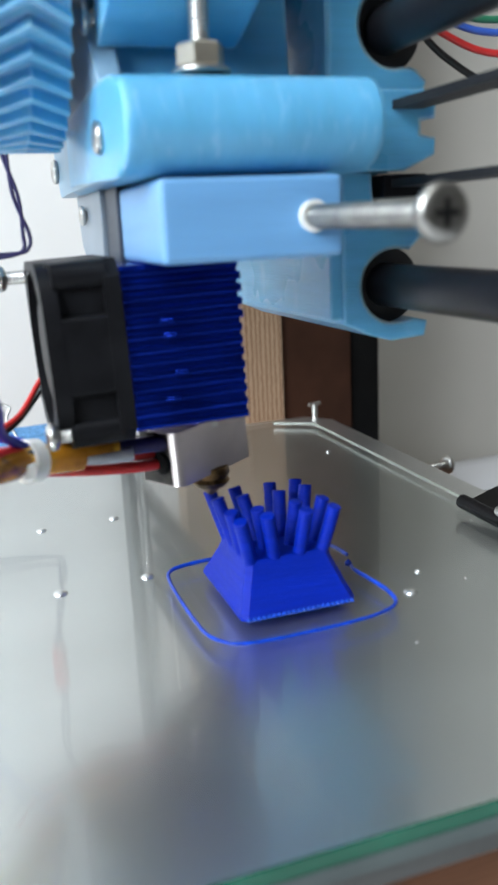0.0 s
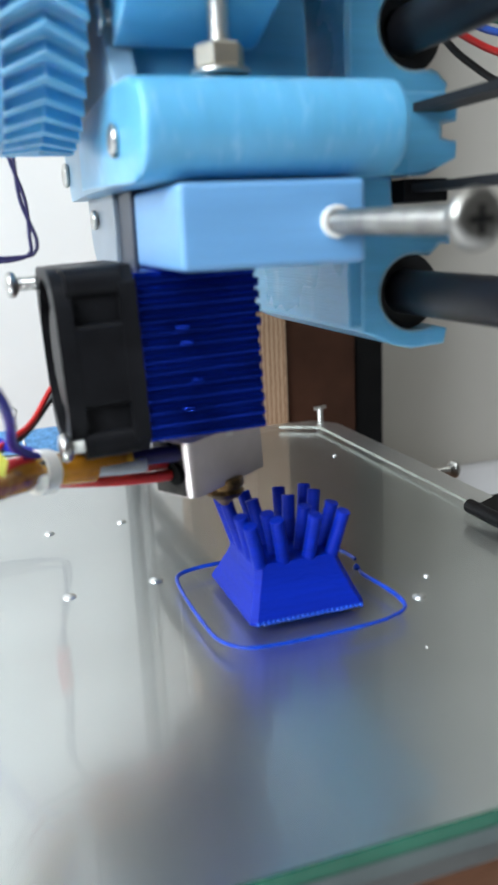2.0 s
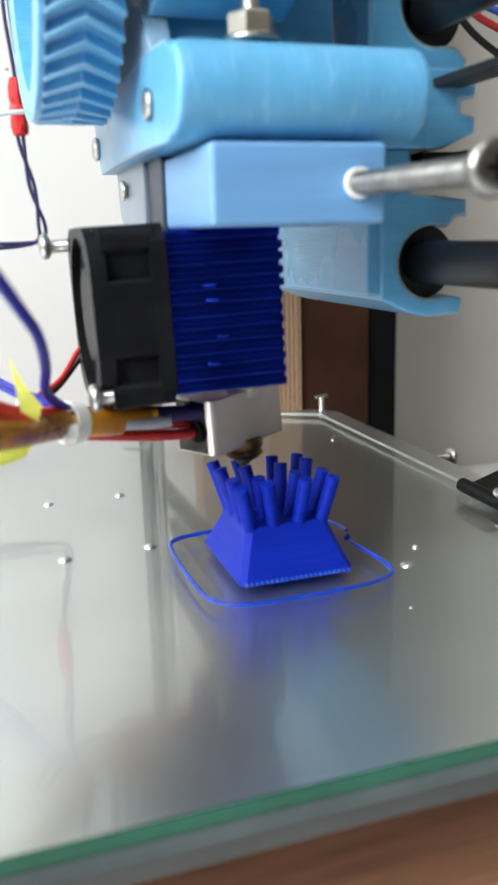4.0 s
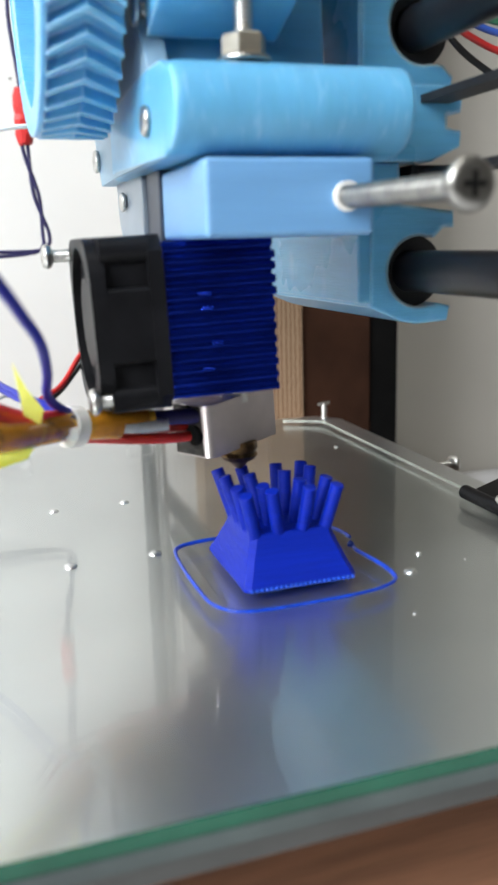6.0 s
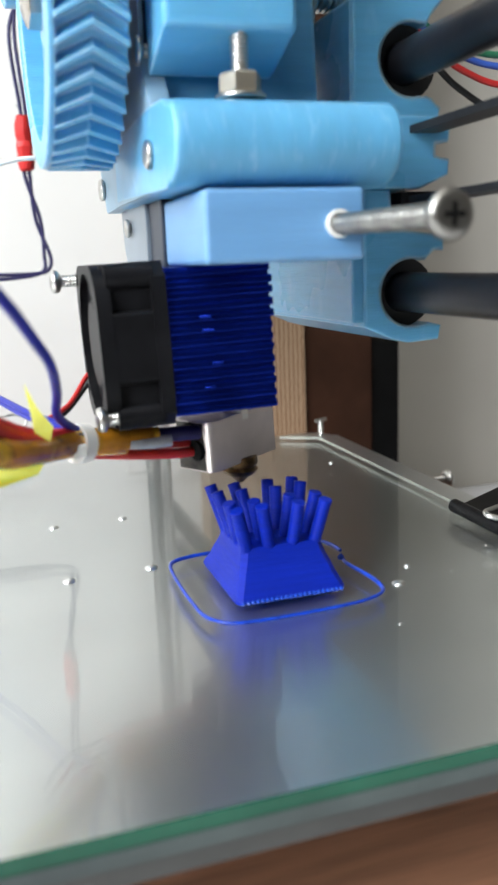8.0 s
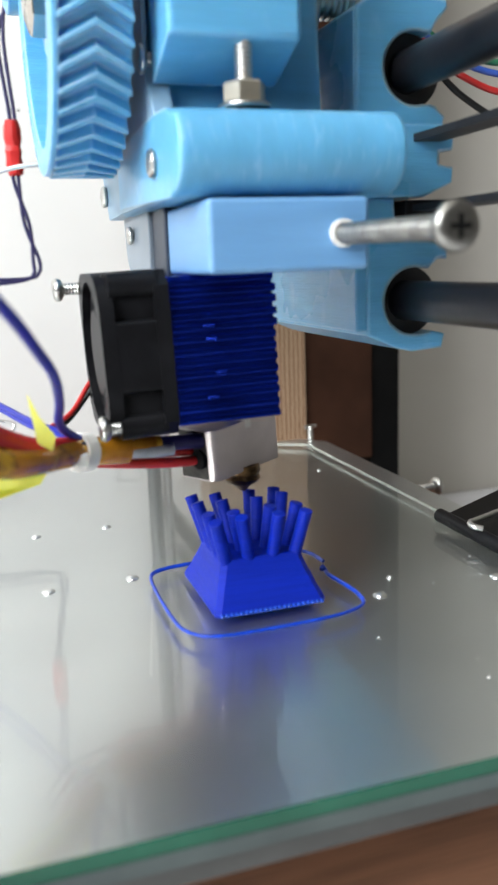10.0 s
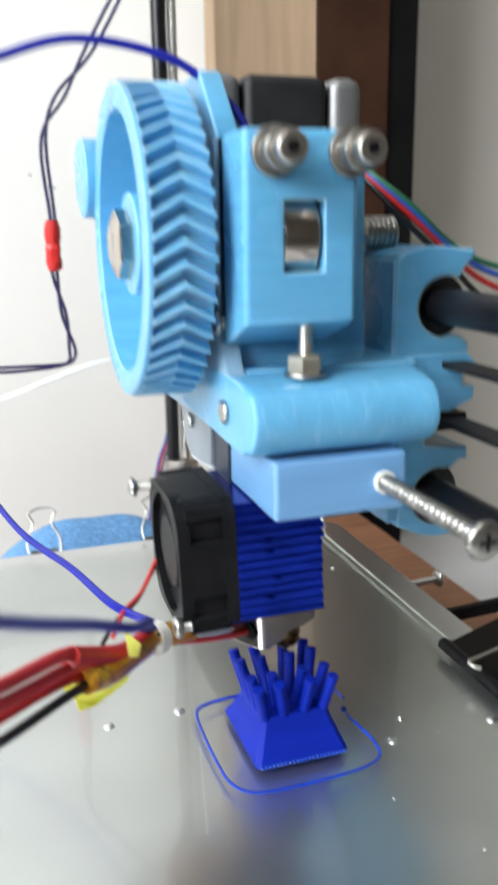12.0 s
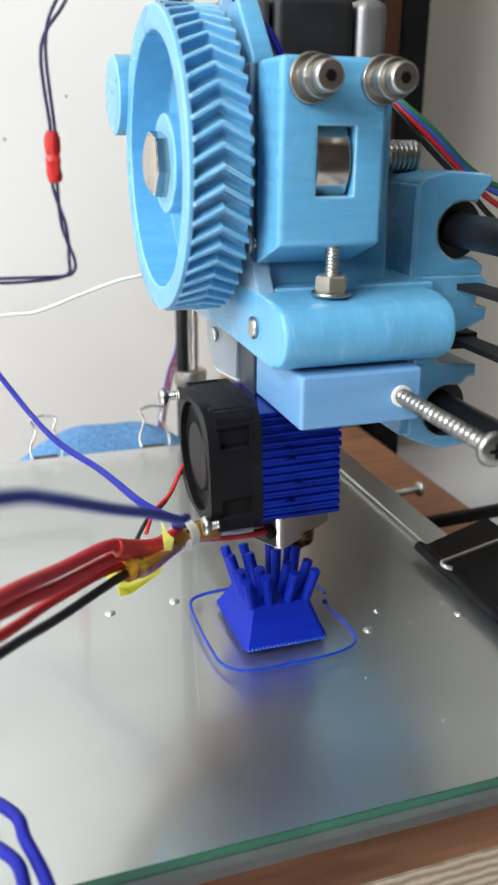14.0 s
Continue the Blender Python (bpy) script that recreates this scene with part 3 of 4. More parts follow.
def dust():
    rng = random.Random(5)
    b = bmesh.new()
    for i in range(46):
        x, y, r = rng.uniform(-90, 58), rng.uniform(-62, 110), rng.choice((0.12, 0.16, 0.2, 0.3))
        if abs(x) < 20 and -18 < y < 21:
            continue
        lathe([(r, 0), (r * 0.7, r * 0.5), (0.02, r * 0.7)], (x, y, 0.02), (x, y, 1), 6, b)
    return solo("dust_specks", b, M_WHITEW, "pale dust specks scattered on the glass", "dust", kind="stuff")


BED_THINGS = [print_bed(), dust(), print_job(), skirt(), binder_clip_wire(-45), binder_clip_wire(0, "binder_clip"), big_clip()]


# ---- carriage ----
def arc(cx, cz, r, a0, a1, n=12):
    return [(cx + r * math.cos(radians(a0 + (a1 - a0) * i / n)), cz + r * math.sin(radians(a0 + (a1 - a0) * i / n))) for i in range(n + 1)]


def gear_mesh(teeth=51, width=12.0, tip=32.7, root=30.5, inner=27.2):
    b = bmesh.new()
    def loop(x, shift):
        out = []
        for i in range(teeth):
            for f, r in ((0.0, root), (0.22, root), (0.40, tip), (0.62, tip), (0.80, root)):
                a = 2 * math.pi * (i + f) / teeth + shift
                out.append(b.verts.new((x, -r * math.cos(a), r * math.sin(a))))
        return out
    tw = 0.80 * 2 * math.pi / teeth
    loops = [loop(-width / 2, 0.0), loop(0, tw), loop(width / 2, 0.0)]
    n = len(loops[0])
    for a, c in zip(loops, loops[1:]):
        for i in range(n):
            b.faces.new((a[i], a[(i + 1) % n], c[(i + 1) % n], c[i]))
    def circle(x, r):
        out = []
        for i in range(teeth):
            for f in (0.0, 0.22, 0.40, 0.62, 0.80):
                a = 2 * math.pi * (i + f) / teeth
                out.append(b.verts.new((x, -r * math.cos(a), r * math.sin(a))))
        return out
    inn = [loops[0], circle(-width / 2 - 0.05, tip - 0.3), circle(-width / 2 - 1.2, tip - 0.5), circle(-width / 2 - 1.5, inner + 1.4), circle(-width / 2 - 0.9, inner), circle(width / 2 - 3.5, inner), circle(width / 2 - 3.5, 9.0)]
    for a, c in zip(inn, inn[1:]):
        for i in range(n):
            b.faces.new((a[i], a[(i + 1) % n], c[(i + 1) % n], c[i]))
    b.faces.new(loops[-1])
    return b


def carriage():
    c = thing("extruder_carriage", 0, 0, 0, "sky-blue printed extruder carriage with geared drive and hot end", "extruder")
    # nose bar that carries the idler
    nose = [(30, 76.6), (-19.5, 76.6)] + arc(-19.8, 83.6, 7.0, 270, 120, 14)[1:] + [(-19, 90.3), (-8, 90.8), (30, 90.8)]
    part("nose_bar", prism(nose, "x", -29.3, 10.0, 1.5), M_SKY, c, "rounded sky-blue bar with sanded print lines", 40)
    # hot end clamp
    clamp = part("hot_end_clamp", box(-24.9, 3.0, -25.6, 3.5, 64.3, 76.1, 0.8), M_PERI, c, "square periwinkle plastic clamp")
    pan_screw(c, (-0.9, -57.7, 69.7), (-2.0, -14, 70.2), 1.8, 3.45, 2.1, "clamp_screw", "long steel cross-head screw", 1.75, 0.76)
    part("screw_collar", ring((-1.9, -26.3, 70.2), (-1.95, -25, 70.2), 1.7, 2.35, 20), M_WHITEW, clamp, "pale burr round the screw")
    # side plate on the gear side
    side = [(-11, 77.0), (30, 77.0), (45, 76.6), (52, 89), (40, 104), (22, 136), (-4, 136), (-4, 98), (-11, 90.2)]
    part("side_plate", prism(side, "x", -29.2, -25.5, 0.4), M_SIDE, c, "sky-blue side plate")
    part("neck", box(-25.4, -12, 3.6, 15, 60, 76.8, 0.4), M_NECK, c, "dark cooler neck")
    skin = [(15.2, 77.3), (15.2, 65.0), (20, 64.2)] + arc(33, 72.0, 9.0, 270, 360, 8) + [(43.0, 77.3)]
    grey = part("grey_plate", prism(skin, "x", -26.2, -23.6, 0.3), M_GREYP, c, "translucent grey plate")
    part("plate_rim", tube([(-25.0, y, z) for y, z in [(15.4, 64.7), (20, 64.0)] + arc(33, 72.0, 9.3, 270, 360, 6) + [(43.6, 77.3)]], 0.9, 8, 3), M_SLEEVE, grey, "pale clear rounded rim")
    part("lower_plate", box(-20, -16.5, 30, 52, 60, 77.2, 0.3), M_SKYZ, c, "sky-blue lower plate")
    for y, z in ((-8.6, 83.1), (-4.8, 100.6), (46.5, 82.0)):
        pan_screw(c, (-29.3, y, z), (-25, y, z), 1.2, 2.5, 1.2, "side_screw")
    pan_screw(c, (-26.6, 32, 72.6), (-22, 32, 72.6), 1.0, 2.0, 1.0, "plate_screw")
    # main block behind the idler
    part("drive_block", prism([(-4, 90), (32, 90), (32, 136), (-2, 136), (-2, 112)], "x", -25.6, 4, 0.6), M_SKYZ, c, "sky-blue drive block")
    part("deck", box(-25.4, 13, -10, 34, 88, 91.4, 0.4), M_SKY, c)
    # idler with its window
    b = bmesh.new()
    wx, wz = (-20.5, -12.3), (110.9, 124.1)
    def rim(y, x0, x1, z0, z1):
        return [b.verts.new(p) for p in ((x0, y, z0), (x1, y, z0), (x1, y, z1), (x0, y, z1))]
    loops = [rim(-6, *wx, *wz), rim(-19, *wx, *wz), rim(-19, -28.2, -5.5, 101.4, 136.5), rim(-6, -28.2, -5.5, 96.4, 136.5)]
    for k in range(4):
        for i in range(4):
            b.faces.new((loops[k][i], loops[k][(i + 1) % 4], loops[(k + 1) % 4][(i + 1) % 4], loops[(k + 1) % 4][i]))
    outer = set(loops[2])
    bmesh.ops.bevel(b, geom=[e for e in b.edges if e.verts[0] in outer and (e.verts[1] in outer or e.verts[1] in loops[3])], offset=1.3, segments=3, profile=0.5, affect="EDGES")
    idler = part("idler_block", b, M_SKYZ, c, "sky-blue idler block with a bearing window")
    bearing = part("idler_bearing", lathe([(8.9, 0), (9.4, 0.5), (9.4, 6.9), (8.9, 7.4)], (-20.2, -9.4, 117.5), (-10, -9.4, 117.5), 40), M_BEAR, c, "shiny steel ball bearing")
    # black sheet added for the shade in the gap round the bearing
    part("window_back", box(-21.5, -11.5, -6.2, -5.4, 109, 126), M_BLACK, idler)
    for x in (-22.3, -7.4):
        w = part("idler_washer", rod((x, -19.0, 132.4), (x, -20.4, 132.4), 4.6, 28, chamfer=0.3), M_SCREW, c)
        part("thick_washer", rod((x, -20.4, 132.4), (x, -24.0, 132.4), 3.3, 24, chamfer=0.4), M_DULL, w)
        part("spring_washer", rod((x, -24.0, 132.4), (x, -25.2, 132.4), 3.8, 24, chamfer=0.3), M_SCREW, w)
        part("cap_head", rod((x, -25.2, 132.4), (x, -28.8, 132.4), 2.9, 24, chamfer=0.6), M_DULL, w)
        # black hexagon lying on the cap, painting the socket's shade
        part("socket_disc", rod((x, -28.7, 132.4), (x, -28.86, 132.4), 1.15, 6), M_BLACK, w)
    # upright bolt with nut on the nose bar
    bolt = part("deck_bolt", thread((-15.2, -16.5, 90), (-15.2, -16.5, 103), 1.55, 0.7, 16), M_STEEL, c)
    part("hex_nut", hexagon((-15.2, -16.5, 91.6), (-15.2, -16.5, 95.0), 6.2), M_BRASS, bolt, "yellow zinc nut", 25)
    part("washer", rod((-15.2, -16.5, 90.8), (-15.2, -16.5, 91.6), 4.3, 28, chamfer=0.2), M_STEEL, bolt)
    # hobbed bolt end
    hb = part("drive_bolt", thread((4, 15, 117.6), (19.5, 15, 117.6), 3.9, 1.25, 24), M_STEEL, c, "steel threaded bolt end")
    part("drive_nut", hexagon((4.2, 15, 117.6), (10, 15, 117.6), 13), M_STEEL, hb, "", 25)
    # rod carriers
    up = [(12, 91), (12, 112), (14, 113.6), (19, 114.6)] + [(24, 114.8), (28, 114.0), (31.0, 114.3), (31.4, 112.6), (29.0, 110.9)] + arc(24.4, 101.5, 7.2, 62, 298, 18) + [(28.5, 94.2), (31, 93.0), (30.5, 91)]
    part("upper_rod_holder", prism(up, "y", -2, 55, 0.5), M_SKYZ, c, "sky-blue open rod holder")
    mid = [(10, 77.5), (10, 91.2), (30.0, 91.2), (32.4, 88.6), (32.2, 86.4), (28.8, 86.4), (28.8, 83.4), (32.4, 83.2), (32.2, 80.2), (26, 77.5)]
    part("belt_holder", prism(mid, "y", -3, 40, 0.4), M_SKYZ, c, "sky-blue notched belt holder")
    low = [(14, 77.4), (14, 50.6), (20, 48.0), (24, 46.9), (31.0, 47.3), (31.6, 50.2), (28.8, 50.9)] + arc(24.4, 57.2, 7.2, 302, 62, 18)[1:] + [(29.4, 66.0), (32, 65.4), (31.8, 68.6), (20, 69.4), (20, 77.4)]
    part("lower_rod_holder", prism(low, "y", -2, 58, 0.5), M_SKYZ, c, "sky-blue open rod holder")
    part("back_web", box(11.6, 16, -1.4, 56, 51.5, 112, 0.3), M_SKYZ, c)
    for z in (101.5, 57.2):
        part("rod_bushing", ring((24.4, 1.5, z), (24.4, 54, z), 4.15, 7.1, 28), M_RUB, c, "black rod bushing")
    part("belt_grip", box(22, 31, -2.6, 10, 73.0, 77.0, 0.4), M_FAN, c, "black belt grip")
    # stepper motor, its axis along the gear shaft
    mo = part("motor_body", box(-10, 12, 36, 78, 113, 155, 2.5, 2), M_RUB, c, "black laminated motor body")
    part("motor_cap", box(-20.5, -10.2, 36, 78, 113, 155, 3.0, 2), M_MOTOR, mo, "grey cast end cap")
    part("motor_cap", box(12.2, 21.6, 36, 78, 113, 155, 3.0, 2), M_MOTOR, mo, "grey cast end cap")
    pin = part("motor_pinion", lathe([(8, 0), (9.6, 0.6), (9.6, 13), (8, 13.6)], (-48.2, 52, 131.5), (-30, 52, 131.5), 28), M_SKYZ, c, "small sky-blue pinion")
    part("grub_screw", rod((-48.1, 50, 132), (-48.32, 50, 132), 0.6, 10), M_STEEL, pin)
    part("motor_mount", prism([(-4, 100), (60, 100), (60, 112), (30, 138), (20, 150), (8, 150), (-4, 137)], "x", -28.8, -24, 0.4), M_SKYZ, c, "sky-blue motor mount")
    return c


def hot_end(c):
    tilt = Matrix.Translation((-24, 0, 64)) @ pose(0, 0, 0, 0, -2.0, -3.0) @ Matrix.Translation((24, 0, -64))
    def put(name, bm, material, parent, label="", smooth=50.0):
        bmesh.ops.transform(bm, matrix=tilt, verts=bm.verts)
        return part(name, bm, material, parent, label, smooth)
    X0, X1, Y0, Y1, Z0, Z1 = -40.5, -28.2, -12.5, 17.0, 36.4, 65.4
    cy, cz = (Y0 + Y1) / 2, (Z0 + Z1) / 2
    turned = tilt @ Matrix.Translation((X1, Y0, 0)) @ pose(0, 0, 0, 0, 0, 2.5) @ Matrix.Translation((-X1, -Y0, 0))
    cooler_tilt, tilt = tilt, turned
    # fan: two square flanges with round throat, joined by four corner posts and a drum
    def flange(x0, x1, reach=19.5):
        b = bmesh.new()
        n = 32
        outer = []
        for i in range(n):
            a = 2 * math.pi * i / n + math.pi / n
            u, v = math.cos(a), math.sin(a)
            k = min(14.7 / max(abs(u), 1e-6), 14.7 / max(abs(v), 1e-6))
            k = min(k, reach)
            outer.append((cy + u * k, cz + v * k))
        inner = [(cy + 13.2 * math.cos(2 * math.pi * i / n + math.pi / n), cz + 13.2 * math.sin(2 * math.pi * i / n + math.pi / n)) for i in range(n)]
        L = [[b.verts.new((x, *p)) for p in q] for q, x in ((inner, x0), (outer, x0), (outer, x1), (inner, x1))]
        for k in range(4):
            for i in range(n):
                b.faces.new((L[k][i], L[k][(i + 1) % n], L[(k + 1) % 4][(i + 1) % n], L[(k + 1) % 4][i]))
        return b
    fan = put("fan_housing", flange(X0, X0 + 2.6, 17.6), M_FAN, c, "small square black cooling fan", 30)
    put("fan_flange", flange(X1 - 2.6, X1), M_FAN, fan, "", 30)
    put("fan_drum", ring((X0 + 2.4, cy, cz), (X1 - 2.4, cy, cz), 13.2, 14.5, 40), M_FAN, fan)
    for sy in (-1, 1):
        for sz in (-1, 1):
            put("corner_post", rod((X0 + 2, cy + sy * 12.2, cz + sz * 12.3), (X1 - 2, cy + sy * 12.2, cz + sz * 12.3), 2.35, 16), M_FAN, fan)
    for a in (-1, 1):
        put("side_wall", box(X0 + 1.5, X1 - 1.5, cy + a * 13.0 - 1.6, cy + a * 13.0 + 1.6, cz - 6.4, cz + 6.4, 0.9), M_FAN, fan)
        put("side_wall", box(X0 + 1.5, X1 - 1.5, cy - 10.6, cy + 10.6, cz + a * 13.0 - 1.6, cz + a * 13.0 + 1.6, 0.5), M_FAN, fan)
        put("pocket_floor", box(X0 + 2.2, X1 - 2.2, cy + a * 12.0 - 1.1, cy + a * 12.0 + 1.1, cz - 11.5, cz + 11.5), M_FAN, fan)
    put("fan_hub", lathe([(7.9, 0), (8.4, 0.6), (8.4, 8)], (X0 + 0.8, cy, cz), (X1, cy, cz), 32), M_HUB, fan, "flat dark grey fan hub")
    for i in range(11):
        b = box(-0.35, 0.35, 7.8, 12.9, -4.4, 4.4)
        bmesh.ops.rotate(b, cent=(0, 0, 0), matrix=Euler((0, 0, radians(14))).to_matrix(), verts=b.verts)
        bmesh.ops.rotate(b, cent=(0, 0, 0), matrix=Euler((2 * math.pi * i / 11, 0, 0)).to_matrix(), verts=b.verts)
        bmesh.ops.translate(b, vec=(X0 + 5, cy, cz), verts=b.verts)
        put("fan_blade", b, M_FAN, fan)
    for x, y, z in ((X0 - 3.6, Y1 - 2.8, Z1 - 2.6), (X0 - 0.4, Y0 + 1.6, Z0 + 2.4)):
        a, t = tilt @ Vector((x, y, z)), tilt @ Vector((x + 6.6, y, z))
        pan_screw(c, a, t, 1.25, 2.3, 1.6, "fan_screw")
    tilt = cooler_tilt
    # finned cooler
    core = put("cooler_core", box(-28.3, -9.3, -11.45, 14.6, 37.7, 64.2, 0.2), M_ANOD, c, "blue anodised cooler")
    for i in range(13):
        z = 37.7 + i * 2.07
        b = box(-28.3, -9.05 + (0.4 if i in (8, 9, 10, 11) else 0.05 * (i % 3)), -11.75 + 0.08 * (i % 2), 15.4, z, z + 1.4, 0.3, 2)
        bmesh.ops.rotate(b, cent=(-18, 0, z), matrix=Euler((radians(0.5 * math.sin(i * 2.3)), radians(0.4 * math.cos(i * 1.7)), 0)).to_matrix(), verts=b.verts)
        put("fin", b, M_ANOD, core)
    # added chips, turned to mirror the window lamp as glints on the cooler
    for x, z, w in ((-21.8, 55.2, 3.0), (-21.2, 52.8, 2.4), (-20.0, 46.8, 2.6), (-21.9, 42.4, 3.0)):
        b = box(-w / 2, w / 2, -0.25, 0.25, -0.32, 0.32, 0.12, 2)
        lean = Vector((-0.40, -0.88, 0.14 + 0.04 * (x % 2))).to_track_quat("-Y", "Z").to_matrix().to_4x4()
        bmesh.ops.transform(b, matrix=Matrix.Translation((x, -11.85, z)) @ lean, verts=b.verts)
        put("glint_chip", b, M_ANOD, core)
    part("throat", rod((-11.5, 7, 33), (-11.5, 7, 38), 3.0, 16), M_STEEL, c, "steel heat-break throat")
    for x, y in ((-18, -6), (-11, -3)):
        part("clamp_pin", rod((x, y, 63.6), (x, y, 64.9), 2.4, 16, chamfer=0.2), M_STEEL, c)
    # heater block, turned on its throat
    b = prism([(1.5, 0), (19.6, 0), (20, 0.4), (20, 9.5), (0, 9.5), (0, 1.5)], "z", 24.0, 34.6, 0.2)
    m = Matrix.Translation((-19, -0.8, 0)) @ pose(0, 0, 0, 0, 0, 31) @ Matrix.Translation((10, 0, 30)) @ pose(0, 0, 0, 0, -4, 0) @ Matrix.Translation((-10, 0, -30))
    bmesh.ops.transform(b, matrix=m, verts=b.verts)
    hb = part("heater_block", b, M_HEAT, c, "bare aluminium heater block")
    # thin dark sheet painting the reflection of fan and wires on the end
    end = box(-0.12, -0.01, 1.9, 9.2, 24.4, 34.2)
    bmesh.ops.transform(end, matrix=m, verts=end.verts)
    part("block_end", end, M_BLOCKEND, hb, "end face darkened as by dark reflections")
    part("nozzle", lathe([(0.5, 0), (0.7, 0.1), (2.2, 1.6), (3.1, 1.9), (3.9, 2.9), (3.4, 3.6), (3.9, 4.4), (3.6, 5.8), (2.6, 6.0)], (-10.8, 7.2, 19.0), (-10.8, 7.2, 30), 9), M_NOZ, c, "burnt brass nozzle")
    # heater cartridge and thermistor leads
    part("heater_lead", tube([(-17.5, 5.5, 28.0), (-23, 3, 27.6), (-33, 1, 28.6), (-44, 0, 30.2)], 1.0, 10), M_RED, c, "red heater lead")
    part("heater_lead", tube([(-17.5, 7, 29), (-23, 4.5, 29.4), (-33, 2, 30.2), (-44, 0.5, 31.8)], 1.0, 10), M_RED, c, "red heater lead")
    part("thermistor_sleeve", tube([(-17.5, 3.0, 31.4), (-23, 1.8, 31.8), (-30, 0.6, 32.2)], 1.5, 10), M_NAVY, c, "dark sleeve")
    part("clear_sleeve", tube([(-27, -0.6, 31.2), (-31, -1, 31.2), (-36, -1.2, 31.6)], 1.3, 10), M_CLEAR, c, "clear plastic sleeve")
    part("cartridge_end", rod((-17, 4.0, 28.0), (-21.5, 2.2, 27.8), 2.0, 16), M_BLACK, c)
    part("thermistor_end", rod((-18, 5.4, 31.8), (-22.5, 3.4, 31.8), 1.8, 16), M_BLACK, c)


def loom(c):
    part("tape_wrap", tube([(-36, 0, 31.8), (-40, -1.5, 32.4), (-45, -4, 33.2), (-50, -10, 34.2), (-57, -19, 35.6), (-62, -24.5, 37.6)], 2.7, 14), M_KAP, c, "amber tape wrapped round the leads")
    part("tape_wrap", tube([(-29.5, 0.5, 31.8), (-33, 0, 32.2), (-37, -0.5, 32.0)], 2.1, 12), M_KAP, c, "amber tape")
    part("cable_tie", ring((-43.6, -3.0, 32.8), (-45.7, -4.4, 33.2), 2.7, 3.7, 24), M_WHITEW, c, "white nylon cable tie")
    part("tie_head", box(-46.4, -44, -8.6, -6.4, 31.2, 33.6, 0.3), M_WHITEW, c)
    def leaf(path, label):
        flag = bmesh.new()
        top = [flag.verts.new(p) for p in path]
        bot = [flag.verts.new((x + 0.1, y + 0.25, z)) for x, y, z in path]
        flag.faces.new(top), flag.faces.new(bot)
        for i in range(len(path)):
            k = (i + 1) % len(path)
            flag.faces.new((top[i], top[k], bot[k], bot[i]))
        part("tape_flag", flag, M_YEL, c, label, 0)
    leaf([(-50.5, -10.5, 33.4), (-65.8, -24, 37.6), (-66.4, -24.5, 35.6), (-64.4, -24.6, 34.2), (-63.9, -24.3, 31.2), (-60.9, -22.5, 30.6), (-53.3, -16, 30.9)], "loose yellow tape end")
    leaf([(-50.9, -16.8, 36.4), (-53.5, -21.2, 39.0), (-54.6, -24, 47.3), (-52.8, -20.4, 42.9), (-50.2, -16.3, 38.8)], "loose yellow tape end")
    part("red_sleeve", tube([(-47, -6, 34.4), (-55, -16, 37.2), (-65, -27.0, 44.2)], 2.1, 12), M_RED, c, "red heat-shrink sleeve")
    part("heater_cable", tube([(-62, -24, 42.6), (-66.5, -28.5, 45.6), (-77, -40, 48.1), (-87, -55, 53), (-104, -78, 58)], 1.3, 10), M_RED, c, "thick red wire")
    part("heater_cable", tube([(-48.6, -6, 32.8), (-58, -18, 37.0), (-64.7, -26, 41.6), (-76.2, -40, 45.1), (-87.4, -55, 50), (-105, -77, 54)], 1.25, 10), M_RED, c, "thick red wire")
    part("heater_cable", tube([(-48.7, -6, 31.9), (-58, -18, 35.4), (-66, -26, 39), (-78.5, -40, 41.9), (-87.8, -55, 45.8), (-106, -76, 50)], 1.0, 10), M_RED, c, "red wire")
    part("black_cable", tube([(-43, -4.5, 34.2), (-48.6, -9, 35.2), (-58.8, -20.6, 36.0), (-66.1, -28, 37.0), (-77.7, -40, 38.2), (-88.1, -55, 42.6), (-104, -72, 44)], 0.95, 10), M_WIREK, c, "black wire")
    part("blue_cable", tube([(-40, -1.0, 33.4), (-45.5, -5, 36.0), (-49.0, -12, 40.0), (-49.4, -20, 45.0), (-50.8, -31, 50.6), (-53.4, -40, 55.2), (-57.6, -54, 61.6), (-65.5, -70, 71.0), (-72.8, -82, 78.0), (-80.7, -95, 85.9), (-86, -105, 91), (-100, -124, 98)], 0.8, 10), M_BLUEW, c, "thick blue wire")
    for o in (0.0, 0.9):
        part("blue_lead", tube([(-44, -1 + o, 35.0), (-51.7, 8 + o, 36.0 + o), (-58.8, 30, 37.6 + o), (-69.5, 55, 40.1 + o), (-81.3, 85, 51 + o), (-104, 110, 84)], 0.6, 8), M_BLUEW, c, "thin blue wire")
    part("fan_lead", tube([(-37.5, 17, 46), (-40.6, 15, 42.6), (-44.8, 10, 38.2), (-50, 5, 36.2), (-54, -4, 35)], 0.5, 8), M_RED, c, "thin red fan wire")
    part("fan_lead", tube([(-38, 17, 44), (-41.5, 16, 39.6), (-46, 10, 36.4), (-52, 4, 34.6), (-57, -6, 34)], 0.55, 8), M_WIREK, c, "thin black fan wire")
    part("white_lead", tube([(-130, 36, 74), (-100, 36, 77), (-80.4, 36, 79.8), (-72, 36, 80.3), (-61.8, 36, 83.7), (-51.3, 36, 87.1), (-45.4, 36.5, 88), (-38, 39, 88.6), (-29, 42, 89)], 0.5, 8), M_WHITEW, c, "thin white wire")
    # filament into the top of the drive
    part("filament", tube([(-120, 10, 128), (-85, 10, 144), (-67, 10, 151.3), (-53, 10, 155.1), (-36.4, 10, 153.1), (-26, 8, 147.2), (-20.3, 4, 139), (-18.6, 3, 128)], 0.9, 10), M_BLUEW, c, "glossy blue filament")
